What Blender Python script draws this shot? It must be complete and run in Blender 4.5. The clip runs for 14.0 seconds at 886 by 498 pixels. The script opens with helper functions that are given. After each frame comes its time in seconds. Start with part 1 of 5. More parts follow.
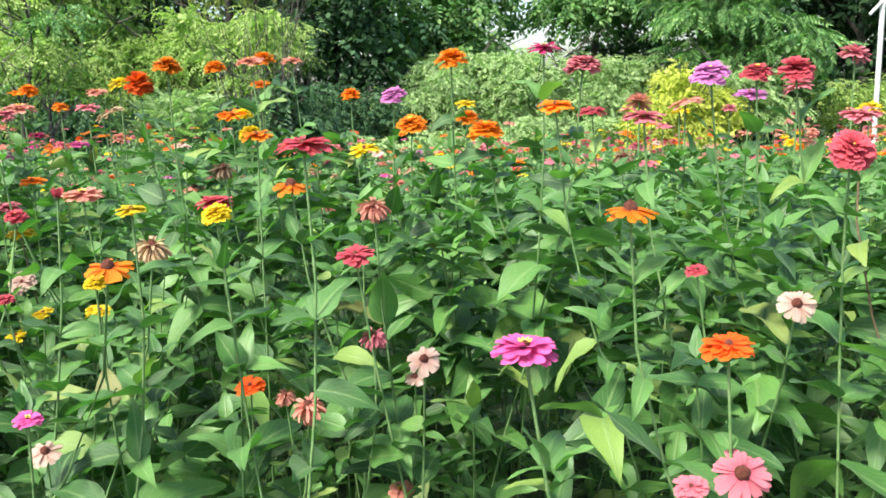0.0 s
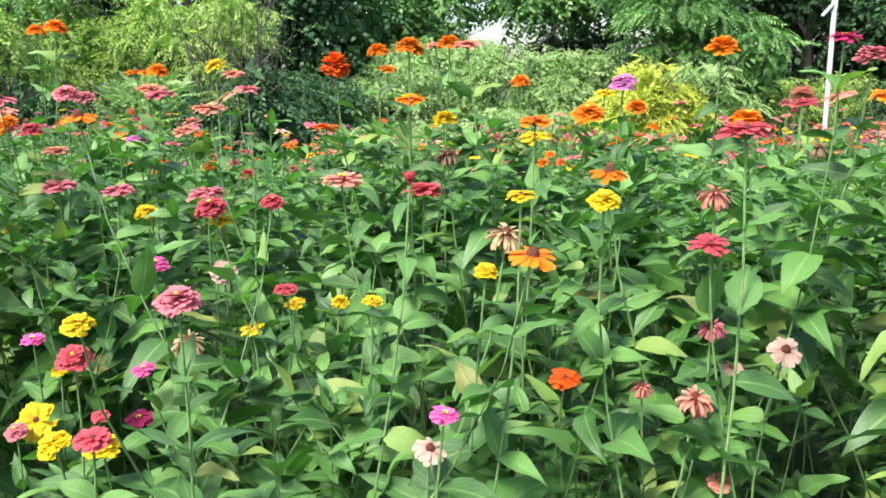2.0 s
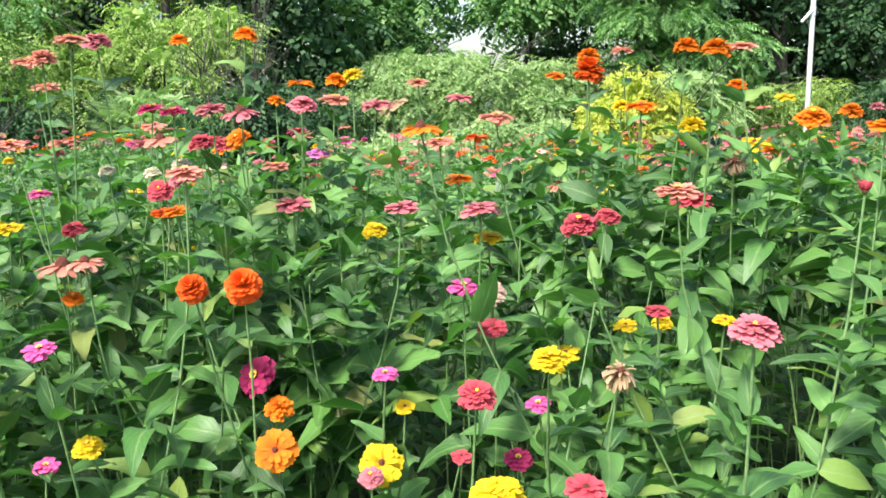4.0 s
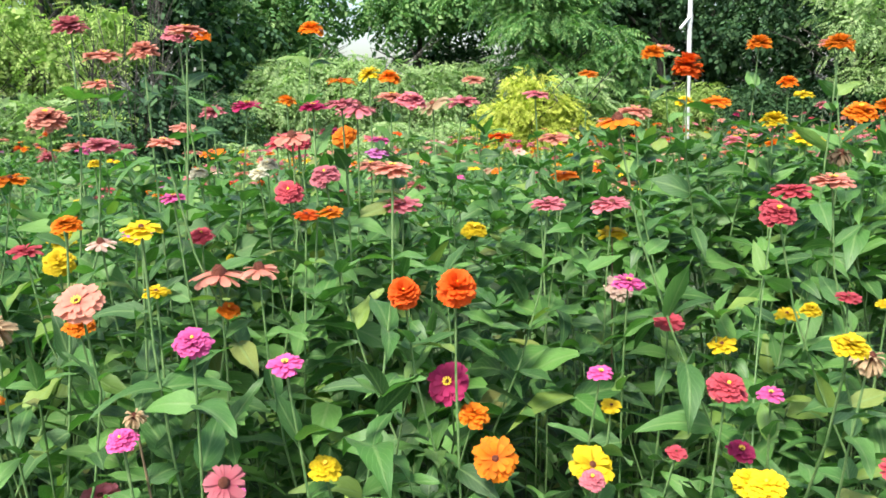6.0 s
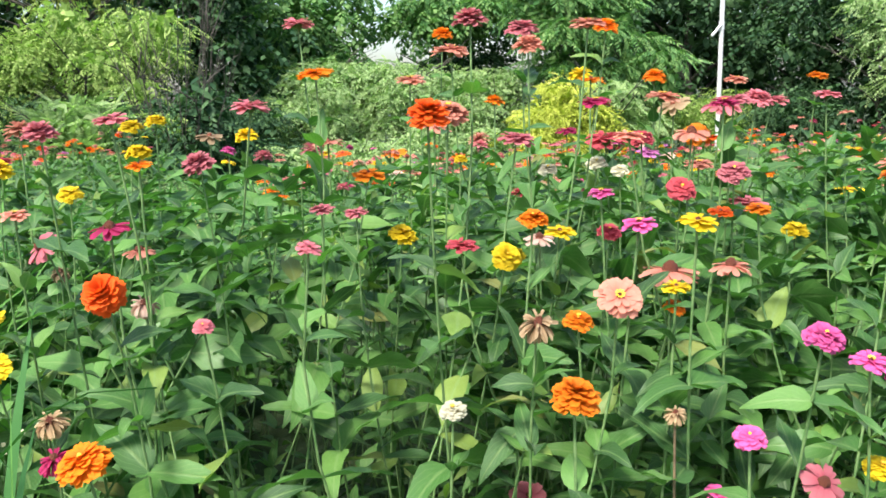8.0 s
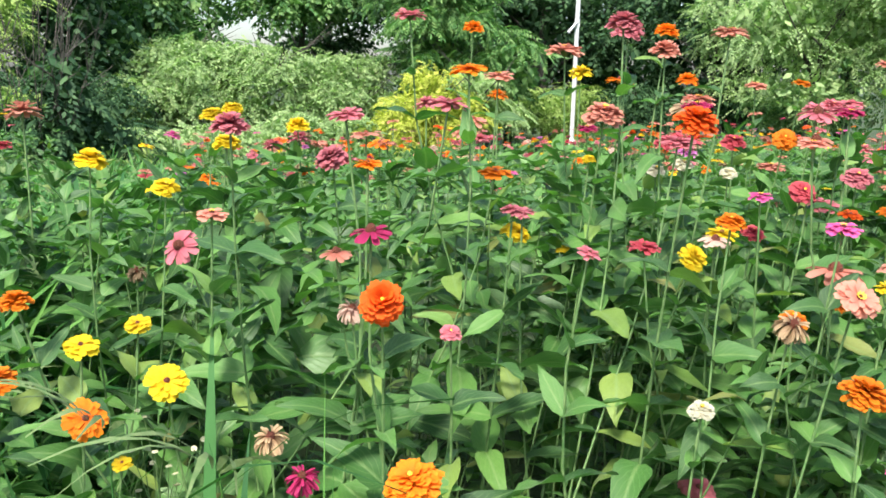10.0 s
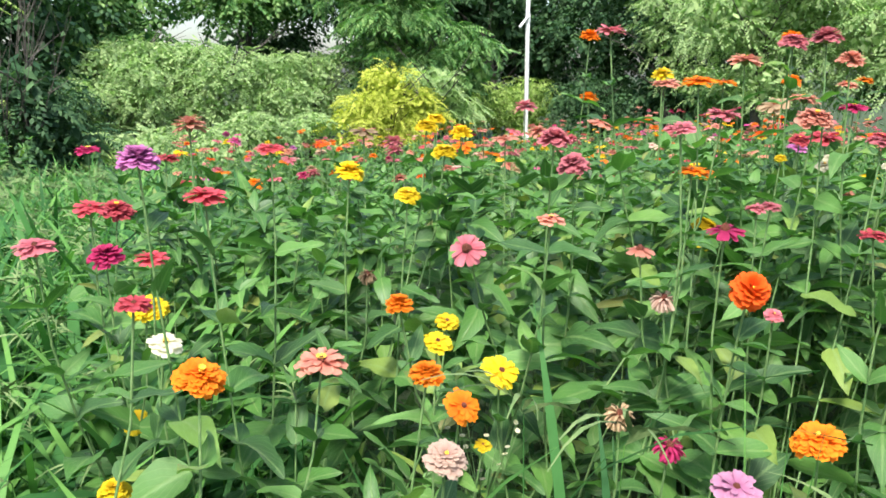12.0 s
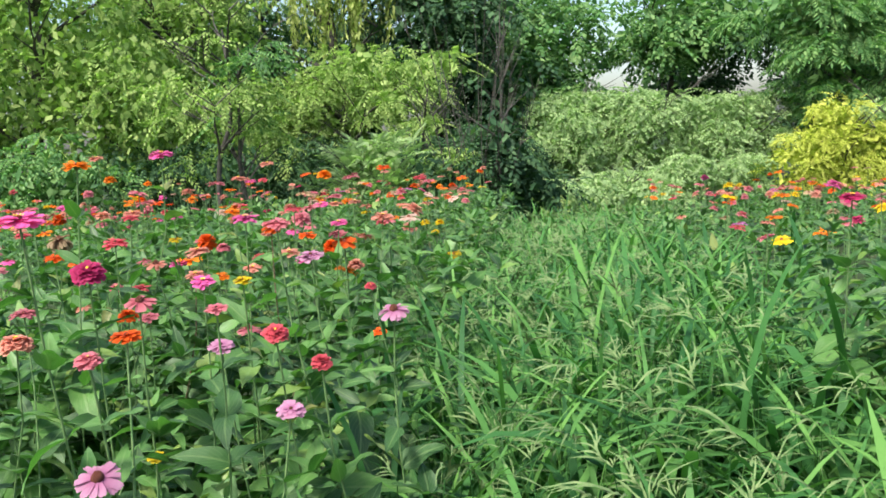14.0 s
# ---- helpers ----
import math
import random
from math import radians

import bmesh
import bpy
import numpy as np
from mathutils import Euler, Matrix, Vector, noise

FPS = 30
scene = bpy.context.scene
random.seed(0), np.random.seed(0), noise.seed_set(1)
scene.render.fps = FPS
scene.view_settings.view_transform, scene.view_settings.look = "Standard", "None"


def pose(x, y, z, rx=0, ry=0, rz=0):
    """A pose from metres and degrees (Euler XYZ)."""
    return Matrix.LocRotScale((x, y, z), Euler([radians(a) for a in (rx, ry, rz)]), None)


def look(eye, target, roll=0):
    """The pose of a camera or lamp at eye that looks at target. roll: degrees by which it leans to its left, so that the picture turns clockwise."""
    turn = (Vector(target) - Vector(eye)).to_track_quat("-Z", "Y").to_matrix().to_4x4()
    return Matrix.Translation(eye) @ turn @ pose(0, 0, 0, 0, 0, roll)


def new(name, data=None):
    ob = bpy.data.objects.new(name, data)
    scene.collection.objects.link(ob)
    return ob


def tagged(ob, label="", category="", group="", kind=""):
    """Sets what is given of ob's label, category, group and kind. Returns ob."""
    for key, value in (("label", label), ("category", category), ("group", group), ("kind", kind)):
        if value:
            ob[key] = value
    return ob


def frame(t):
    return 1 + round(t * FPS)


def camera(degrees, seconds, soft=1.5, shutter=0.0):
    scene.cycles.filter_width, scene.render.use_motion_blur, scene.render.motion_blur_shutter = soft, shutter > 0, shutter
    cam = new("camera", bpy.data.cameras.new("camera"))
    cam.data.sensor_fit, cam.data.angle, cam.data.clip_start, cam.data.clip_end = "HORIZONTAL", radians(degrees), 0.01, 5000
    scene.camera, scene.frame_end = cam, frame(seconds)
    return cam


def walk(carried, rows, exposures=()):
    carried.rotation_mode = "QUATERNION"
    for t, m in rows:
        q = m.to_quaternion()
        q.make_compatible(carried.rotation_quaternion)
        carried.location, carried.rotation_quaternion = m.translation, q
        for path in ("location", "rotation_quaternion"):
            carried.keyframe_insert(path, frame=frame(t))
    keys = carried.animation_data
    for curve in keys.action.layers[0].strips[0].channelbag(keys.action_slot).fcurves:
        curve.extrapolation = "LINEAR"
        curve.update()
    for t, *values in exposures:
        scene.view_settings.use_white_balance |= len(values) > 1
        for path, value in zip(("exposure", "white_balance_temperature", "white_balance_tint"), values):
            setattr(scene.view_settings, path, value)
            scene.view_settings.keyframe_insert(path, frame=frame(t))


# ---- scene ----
cam = camera(56.7, 14.0, soft=1.7)
PATH = [
    (0, (-0.106, -0.148, 1.211), (0.049, 1.808, 0.821), -2.0),
    (0.5, (-0.241, -0.130, 1.225), (-0.077, 1.824, 0.835), -1.7),
    (1, (-0.383, -0.118, 1.216), (-0.238, 1.835, 0.810), -1.1),
    (1.5, (-0.539, -0.091, 1.227), (-0.300, 1.851, 0.813), -1.3),
    (2, (-0.690, -0.043, 1.214), (-0.384, 1.890, 0.800), -0.8),
    (2.5, (-0.837, 0.036, 1.202), (-0.468, 1.960, 0.800), -1.3),
    (3, (-0.978, 0.102, 1.189), (-0.620, 2.029, 0.788), -0.7),
    (3.5, (-1.134, 0.134, 1.200), (-0.742, 2.054, 0.802), -0.4),
    (4, (-1.280, 0.175, 1.217), (-0.884, 2.096, 0.826), -1.6),
    (4.2, (-1.343, 0.184, 1.221), (-0.951, 2.110, 0.852), -1.7),
    (6.3, (-1.791, 0.369, 1.208), (-1.084, 2.200, 0.825), -1.3),
    (6.5, (-1.850, 0.387, 1.206), (-1.138, 2.219, 0.837), -0.7),
    (7, (-2.003, 0.459, 1.205), (-1.245, 2.274, 0.842), -0.0),
    (7.5, (-2.147, 0.529, 1.220), (-1.435, 2.363, 0.859), -0.4),
    (8, (-2.327, 0.588, 1.210), (-1.655, 2.434, 0.836), -1.3),
    (8.2, (-2.386, 0.607, 1.210), (-1.715, 2.448, 0.809), -1.7),
    (10.3, (-2.877, 0.841, 1.238), (-1.835, 2.498, 0.825), 0.9),
    (10.5, (-2.948, 0.851, 1.243), (-1.904, 2.504, 0.822), 0.6),
    (11, (-3.115, 0.899, 1.256), (-2.131, 2.593, 0.852), 0.2),
    (11.5, (-3.209, 0.957, 1.253), (-2.124, 2.584, 0.835), -0.0),
    (12, (-3.308, 1.008, 1.261), (-2.171, 2.599, 0.843), -0.1),
    (12.5, (-3.494, 1.085, 1.273), (-2.452, 2.751, 0.900), -0.4),
    (13, (-3.776, 1.128, 1.310), (-3.005, 2.938, 0.951), -2.8),
    (13.5, (-3.932, 1.331, 1.284), (-3.438, 3.246, 0.982), -3.7),
    (14, (-4.060, 1.380, 1.291), (-3.763, 3.337, 1.002), -3.3),
]
walk(cam, [(t, look(eye, target, roll)) for t, eye, target, roll in PATH], exposures=[(0, 1.26), (4.2, 1.30), (6.5, 1.08), (10.5, 1.10), (13, 1.0), (14, 0.88)])

# ---- light ----
world = bpy.data.worlds.new("sky")
scene.world = world
world.use_nodes = True
wn = world.node_tree
sky = wn.nodes.new("ShaderNodeTexSky")
sky.sky_type, sky.sun_disc = "NISHITA", False
SUN_EL, SUN_AZ = radians(56), radians(230)      # azimuth clockwise from +y
sky.sun_elevation, sky.sun_rotation = SUN_EL, SUN_AZ
sky.air_density, sky.dust_density = 1.0, 2.5
wn.nodes["Background"].inputs["Strength"].default_value = 0.15
wn.links.new(sky.outputs["Color"], wn.nodes["Background"].inputs["Color"])
sun = new("sun", bpy.data.lights.new("sun", "SUN"))
sun.data.energy, sun.data.angle, sun.data.color = 4.3, radians(14), (1.0, 0.96, 0.88)
sun_from = Vector((math.sin(SUN_AZ) * math.cos(SUN_EL), math.cos(SUN_AZ) * math.cos(SUN_EL), math.sin(SUN_EL)))
sun.matrix_world = look(sun_from * 60, (0, 0, 0))


# ---- materials ----
def links(mat):
    mat.use_nodes = True
    nt = mat.node_tree
    return nt, nt.nodes, nt.links


def random_value(nt):
    """A random number for each object and each loose piece."""
    a, b, s = nt.nodes.new("ShaderNodeObjectInfo"), nt.nodes.new("ShaderNodeNewGeometry"), nt.nodes.new("ShaderNodeMath")
    s.operation = "ADD"
    w = nt.nodes.new("ShaderNodeMath")
    w.operation = "FRACT"
    nt.links.new(a.outputs["Random"], s.inputs[0])
    nt.links.new(b.outputs["Random Per Island"], s.inputs[1])
    nt.links.new(s.outputs[0], w.inputs[0])
    return w.outputs[0]


def ramp(nt, fac, stops):
    r = nt.nodes.new("ShaderNodeValToRGB")
    while len(r.color_ramp.elements) < len(stops):
        r.color_ramp.elements.new(0.5)
    for e, (p, c) in zip(r.color_ramp.elements, stops):
        e.position, e.color = p, (*c, 1)
    nt.links.new(fac, r.inputs[0])
    return r.outputs[0]


def mix(nt, fac, a, b, mode="MIX"):
    m = nt.nodes.new("ShaderNodeMix")
    m.data_type, m.blend_type = "RGBA", mode
    for sock, v in ((m.inputs[0], fac), (m.inputs[6], a), (m.inputs[7], b)):
        if isinstance(v, (int, float)):
            sock.default_value = v
        elif isinstance(v, tuple):
            sock.default_value = (*v, 1)
        else:
            nt.links.new(v, sock)
    return m.outputs[2]


def noise_fac(nt, scale, detail=3, rough=0.6, coords="Object", stretch=None):
    tc, n = nt.nodes.new("ShaderNodeTexCoord"), nt.nodes.new("ShaderNodeTexNoise")
    n.inputs["Scale"].default_value, n.inputs["Detail"].default_value, n.inputs["Roughness"].default_value = scale, detail, rough
    src = tc.outputs[coords]
    if stretch:
        mp = nt.nodes.new("ShaderNodeMapping")
        mp.inputs["Scale"].default_value = stretch
        nt.links.new(src, mp.inputs[0])
        src = mp.outputs[0]
    nt.links.new(src, n.inputs["Vector"])
    return n.outputs["Fac"]


def thin_surface(nt, colour, rough, through_part, bump=None, gloss=0.4, warm=(0.78, 1.1, 0.48), fuzz=0.0):
    """A leaf or petal: reflects, and lets some light through."""
    p, t, m = nt.nodes["Principled BSDF"], nt.nodes.new("ShaderNodeBsdfTranslucent"), nt.nodes.new("ShaderNodeMixShader")
    p.inputs["Roughness"].default_value = rough
    p.inputs["Specular IOR Level"].default_value = gloss
    p.inputs["Sheen Weight"].default_value, p.inputs["Sheen Roughness"].default_value = fuzz, 0.45
    nt.links.new(colour, p.inputs["Base Color"])
    nt.links.new(mix(nt, 1.0, colour, warm, "MULTIPLY"), t.inputs["Color"])
    if bump is not None:
        b = nt.nodes.new("ShaderNodeBump")
        b.inputs["Strength"].default_value, b.inputs["Distance"].default_value = 0.35, 0.004
        nt.links.new(bump, b.inputs["Height"])
        nt.links.new(b.outputs[0], p.inputs["Normal"])
    m.inputs[0].default_value = through_part
    nt.links.new(p.outputs[0], m.inputs[1])
    nt.links.new(t.outputs[0], m.inputs[2])
    nt.links.new(m.outputs[0], nt.nodes["Material Output"].inputs[0])


def leaf_material(name, dark, mid, light, rough=0.42, through_part=0.3, veins=True, yellow=True, gloss=0.4):
    mat = bpy.data.materials.new(name)
    nt, nodes, lk = links(mat)
    stops = [(0.0, dark), (0.45, mid), (0.9, light)]
    if yellow:
        stops += [(0.985, (0.26, 0.36, 0.07)), (0.9995, (0.25, 0.24, 0.07))]
    col = ramp(nt, random_value(nt), stops)
    patch = noise_fac(nt, 22, 3)
    col = mix(nt, patch, col, mix(nt, 1.0, col, (0.62, 0.70, 0.6), "MULTIPLY"))
    bump = None
    if veins:
        tc, sep = nodes.new("ShaderNodeTexCoord"), nodes.new("ShaderNodeSeparateXYZ")
        lk.new(tc.outputs["UV"], sep.inputs[0])
        sub, ab = nodes.new("ShaderNodeMath"), nodes.new("ShaderNodeMath")
        sub.operation, ab.operation = "SUBTRACT", "ABSOLUTE"
        sub.inputs[1].default_value = 0.5
        lk.new(sep.outputs[0], sub.inputs[0])
        lk.new(sub.outputs[0], ab.inputs[0])
        rib = ramp(nt, ab.outputs[0], [(0.0, (1, 1, 1)), (0.035, (0.7, 0.7, 0.7)), (0.07, (0, 0, 0))])
        side, sn = nodes.new("ShaderNodeMath"), nodes.new("ShaderNodeMath")
        side.operation, sn.operation = "MULTIPLY_ADD", "SINE"
        scaled = nodes.new("ShaderNodeMath")
        scaled.operation = "MULTIPLY"
        scaled.inputs[1].default_value = 46
        lk.new(sep.outputs[1], scaled.inputs[0])
        lk.new(ab.outputs[0], side.inputs[0])
        side.inputs[1].default_value = -38
        lk.new(scaled.outputs[0], side.inputs[2])
        lk.new(side.outputs[0], sn.inputs[0])
        lines = ramp(nt, sn.outputs[0], [(0.0, (0, 0, 0)), (0.86, (0, 0, 0)), (1.0, (0.55, 0.55, 0.55))])
        both = mix(nt, 1.0, rib, lines, "ADD")
        col = mix(nt, mix(nt, 1.0, both, (0.5, 0.5, 0.5), "MULTIPLY"), col, (0.22, 0.34, 0.12))
        bump = mix(nt, 0.5, both, noise_fac(nt, 160, 2))
    thin_surface(nt, col, rough, through_part, bump, gloss, fuzz=0.08 if veins else 0.0)
    return mat


def petal_material(name, base, tip, spread=0.15):
    mat = bpy.data.materials.new(name)
    nt, nodes, lk = links(mat)
    tc, sep = nodes.new("ShaderNodeTexCoord"), nodes.new("ShaderNodeSeparateXYZ")
    lk.new(tc.outputs["UV"], sep.inputs[0])
    col = ramp(nt, sep.outputs[1], [(0.0, base), (0.45, tuple(0.4 * a + 0.6 * b for a, b in zip(base, tip))), (1.0, tip)])
    streak = noise_fac(nt, 9, 2, 0.5, "UV", (6, 0.7, 1))
    col = mix(nt, streak, col, mix(nt, 1.0, col, (0.84, 0.80, 0.82), "MULTIPLY"))
    hsv = nodes.new("ShaderNodeHueSaturation")
    mr = nodes.new("ShaderNodeMapRange")
    mr.inputs["To Min"].default_value, mr.inputs["To Max"].default_value = 1 - spread * 1.4, 1 + spread
    lk.new(random_value(nt), mr.inputs[0])
    lk.new(mr.outputs[0], hsv.inputs["Value"])
    lk.new(col, hsv.inputs["Color"])
    thin_surface(nt, hsv.outputs[0], 0.6, 0.38, streak, 0.25, (1.05, 1.0, 0.95))
    return mat


def plain_material(name, a, b, scale=30, rough=0.7, metal=0.0, bump=0.3):
    mat = bpy.data.materials.new(name)
    nt, nodes, lk = links(mat)
    n = noise_fac(nt, scale, 5)
    col = mix(nt, ramp(nt, n, [(0.35, (0, 0, 0)), (0.65, (1, 1, 1))]), a, b)
    p = nodes["Principled BSDF"]
    lk.new(col, p.inputs["Base Color"])
    p.inputs["Roughness"].default_value, p.inputs["Metallic"].default_value = rough, metal
    bp = nodes.new("ShaderNodeBump")
    bp.inputs["Strength"].default_value, bp.inputs["Distance"].default_value = bump, 0.01
    lk.new(n, bp.inputs["Height"])
    lk.new(bp.outputs[0], p.inputs["Normal"])
    return mat


M_LEAF = leaf_material("zinnia leaf", (0.030, 0.100, 0.020), (0.070, 0.198, 0.036), (0.143, 0.315, 0.064), rough=0.5, through_part=0.36, gloss=0.65)
M_STEM = plain_material("zinnia stem", (0.07, 0.16, 0.045), (0.16, 0.25, 0.09), 60, 0.6)
M_DRYSTEM = plain_material("dry stem", (0.10, 0.07, 0.04), (0.24, 0.17, 0.09), 60, 0.8)
PETAL = {
    "orange": petal_material("orange petal", (0.66, 0.13, 0.008), (0.86, 0.27, 0.012)),
    "vermilion": petal_material("vermilion petal", (0.62, 0.060, 0.006), (0.82, 0.135, 0.010)),
    "yellow": petal_material("yellow petal", (0.68, 0.42, 0.010), (0.80, 0.64, 0.02)),
    "hot_pink": petal_material("hot pink petal", (0.60, 0.06, 0.26), (0.78, 0.15, 0.41)),
    "magenta": petal_material("magenta petal", (0.32, 0.014, 0.075), (0.48, 0.034, 0.14)),
    "rose": petal_material("rose petal", (0.49, 0.090, 0.13), (0.66, 0.230, 0.265)),
    "salmon": petal_material("salmon petal", (0.56, 0.17, 0.12), (0.70, 0.33, 0.24)),
    "coral_red": petal_material("coral red petal", (0.46, 0.036, 0.055), (0.61, 0.105, 0.135)),
    "cream": petal_material("cream pink petal", (0.54, 0.30, 0.24), (0.70, 0.54, 0.43)),
    "white": petal_material("white petal", (0.66, 0.66, 0.36), (0.78, 0.77, 0.60)),
    "violet": petal_material("violet petal", (0.40, 0.09, 0.30), (0.60, 0.23, 0.50)),
    "lilac": petal_material("lilac pink petal", (0.40, 0.12, 0.26), (0.60, 0.32, 0.46)),
    "brown": petal_material("dried petal", (0.22, 0.125, 0.06), (0.56, 0.42, 0.25), 0.3),
}
M_DISC = plain_material("seed disc", (0.10, 0.022, 0.012), (0.24, 0.06, 0.025), 160, 0.85, 0, 0.8)
M_FLORET = plain_material("yellow floret", (0.70, 0.40, 0.02), (0.82, 0.60, 0.05), 120, 0.7)
M_SEPAL = plain_material("sepal", (0.06, 0.11, 0.03), (0.13, 0.17, 0.05), 90, 0.6)
M_GRASS = leaf_material("grass blade", (0.032, 0.120, 0.036), (0.076, 0.220, 0.058), (0.170, 0.360, 0.090), 0.55, 0.35, False, False, 0.2)
M_SEED = plain_material("grass seed head", (0.085, 0.155, 0.045), (0.155, 0.220, 0.080), 80, 0.8)
M_SOIL = bpy.data.materials.new("soil and litter")
nt, nodes, lk = links(M_SOIL)
earth = mix(nt, noise_fac(nt, 1.4, 6), (0.026, 0.017, 0.011), (0.058, 0.040, 0.025))
weeds = mix(nt, noise_fac(nt, 40, 4), (0.018, 0.042, 0.012), (0.048, 0.078, 0.024))
lk.new(mix(nt, ramp(nt, noise_fac(nt, 0.35, 5), [(0.30, (0, 0, 0)), (0.46, (1, 1, 1))]), earth, weeds), nodes["Principled BSDF"].inputs["Base Color"])
nodes["Principled BSDF"].inputs["Roughness"].default_value = 0.95
bp = nodes.new("ShaderNodeBump")
bp.inputs["Distance"].default_value = 0.03
lk.new(noise_fac(nt, 25, 6), bp.inputs["Height"])
lk.new(bp.outputs[0], nodes["Principled BSDF"].inputs["Normal"])
CROWN = {
    "mid": leaf_material("mid green foliage", (0.072, 0.18, 0.062), (0.150, 0.305, 0.104), (0.29, 0.45, 0.17), 0.55, 0.4, False, False, 0.2),
    # "dark" is leaf green with deep shade put into its base colour
    "dark": leaf_material("shade-darkened green foliage", (0.022, 0.058, 0.030), (0.050, 0.112, 0.052), (0.11, 0.20, 0.09), 0.6, 0.3, False, False, 0.15),
    "light": leaf_material("light green foliage", (0.16, 0.26, 0.070), (0.34, 0.46, 0.135), (0.53, 0.63, 0.23), 0.65, 0.45, False, False, 0.15),
    "pale": leaf_material("pale green foliage", (0.25, 0.36, 0.175), (0.38, 0.50, 0.245), (0.50, 0.61, 0.30), 0.7, 0.45, False, False, 0.12),
    "yellow": leaf_material("yellow foliage", (0.40, 0.44, 0.065), (0.57, 0.58, 0.10), (0.72, 0.71, 0.17), 0.65, 0.35, False, False, 0.15),
    "straw": leaf_material("yellow-green hanging foliage", (0.27, 0.32, 0.085), (0.42, 0.47, 0.145), (0.58, 0.62, 0.22), 0.65, 0.4, False, False, 0.15),
}
M_BARK = plain_material("bark", (0.028, 0.026, 0.021), (0.085, 0.078, 0.062), 14, 0.9, 0, 0.9)
M_POLE = plain_material("galvanised pole", (0.60, 0.61, 0.62), (0.74, 0.75, 0.75), 8, 0.45, 0.25, 0.1)


# ---- mesh helpers ----


def mesh_from(name, pieces, mats):
    """One mesh from (verts, quads, uvs, material index) pieces."""
    me = bpy.data.meshes.new(name)
    nv = nf = 0
    V, Q, U, I = [], [], [], []
    for v, q, u, i in pieces:
        V.append(v), Q.append(q + nv), U.append(u), I.append(np.full(len(q), i, np.int32))
        nv, nf = nv + len(v), nf + len(q)
    V, Q, U, I = np.concatenate(V), np.concatenate(Q), np.concatenate(U), np.concatenate(I)
    me.vertices.add(nv)
    me.vertices.foreach_set("co", V.astype(np.float32).ravel())
    me.loops.add(nf * 4)
    me.loops.foreach_set("vertex_index", Q.astype(np.int32).ravel())
    me.polygons.add(nf)
    me.polygons.foreach_set("loop_start", np.arange(0, nf * 4, 4, dtype=np.int32))
    me.polygons.foreach_set("material_index", I)
    me.polygons.foreach_set("use_smooth", np.ones(nf, bool))
    layer = me.uv_layers.new(name="UVMap")
    layer.data.foreach_set("uv", U[Q.ravel()].astype(np.float32).ravel())
    for m in mats:
        me.materials.append(m)
    me.update(calc_edges=True)
    return me


def grid_piece(P, uv=None):
    """Quads over an array of points rows x columns x 3."""
    r, c = P.shape[:2]
    i = np.arange(r * c).reshape(r, c)
    q = np.stack([i[:-1, :-1], i[:-1, 1:], i[1:, 1:], i[1:, :-1]], -1).reshape(-1, 4)
    if uv is None:
        a, b = np.meshgrid(np.linspace(0, 1, c), np.linspace(0, 1, r))
        uv = np.stack([a, b], -1)
    return P.reshape(-1, 3), q, uv.reshape(-1, 2)


def rot(az, el, roll, size=1.0):
    """Turns for pieces that point along +y: azimuth of the tip, rise, roll (radians), size."""
    az, el, roll, size = np.broadcast_arrays(np.asarray(az, float), el, roll, size)
    ca, sa, ce, se, cr, sr = np.cos(az), np.sin(az), np.cos(el), np.sin(el), np.cos(roll), np.sin(roll)
    y = np.stack([ca * ce, sa * ce, se], -1)
    x0 = np.stack([sa, -ca, np.zeros_like(ca)], -1)
    z0 = np.cross(x0, y)
    x = x0 * cr[..., None] - z0 * sr[..., None]
    z = x0 * sr[..., None] + z0 * cr[..., None]
    return np.stack([x, y, z], -1) * size[..., None, None]


def scatter(piece, R, T):
    v, q, u = piece
    k, n = len(T), len(v)
    V = np.einsum("kij,nj->kni", R, v) + T[:, None, :]
    Q = q[None] + (np.arange(k) * n)[:, None, None]
    return V.reshape(-1, 3), Q.reshape(-1, 4), np.tile(u, (k, 1))


def leaf_piece(rows, width, droop, fold, wave=0.0, cols=3):
    s = np.array(rows, float)
    w = width * np.interp(s, (0, 0.1, 0.25, 0.42, 0.6, 0.78, 0.92, 1), (0.30, 0.80, 1.0, 0.93, 0.72, 0.42, 0.15, 0.01))
    u = np.linspace(-1, 1, cols)
    X = w[:, None] * u[None]
    Y = np.repeat((s - 0.10 * droop * s ** 2)[:, None], cols, 1)
    Z = fold * np.abs(X) - droop * (s ** 2)[:, None] * 0.5 + 0.12 * s[:, None] + wave * np.sin(9 * s)[:, None] * u[None] * width
    return grid_piece(np.stack([X, Y, Z], -1))


FULL = (0, 0.1, 0.25, 0.42, 0.6, 0.78, 0.92, 1)
LEAVES = [leaf_piece(FULL, w, d, f, wv) for w, d, f, wv in (
    (0.19, 0.35, 0.3, 0.16), (0.25, 0.7, 0.25, -0.2), (0.17, 0.15, 0.4, 0.2), (0.21, 1.0, 0.2, 0.12),
    (0.25, 0.5, 0.35, -0.18), (0.16, 0.8, 0.45, 0.22), (0.20, 0.05, 0.25, -0.2), (0.22, 1.2, 0.3, 0.18))]
LEAVES_MID = [leaf_piece((0, 0.2, 0.45, 0.75, 1), w, d, f, wv) for w, d, f, wv in ((0.20, 0.35, 0.35, 0.15), (0.25, 0.7, 0.25, -0.2), (0.18, 0.1, 0.4, 0.1), (0.22, 1.1, 0.25, -0.1))]
LEAVES_FAR = [leaf_piece((0, 0.3, 0.65, 1), w, d, 0.0, cols=2) for w, d in ((0.22, 0.4), (0.20, 0.9), (0.23, 0.1))]
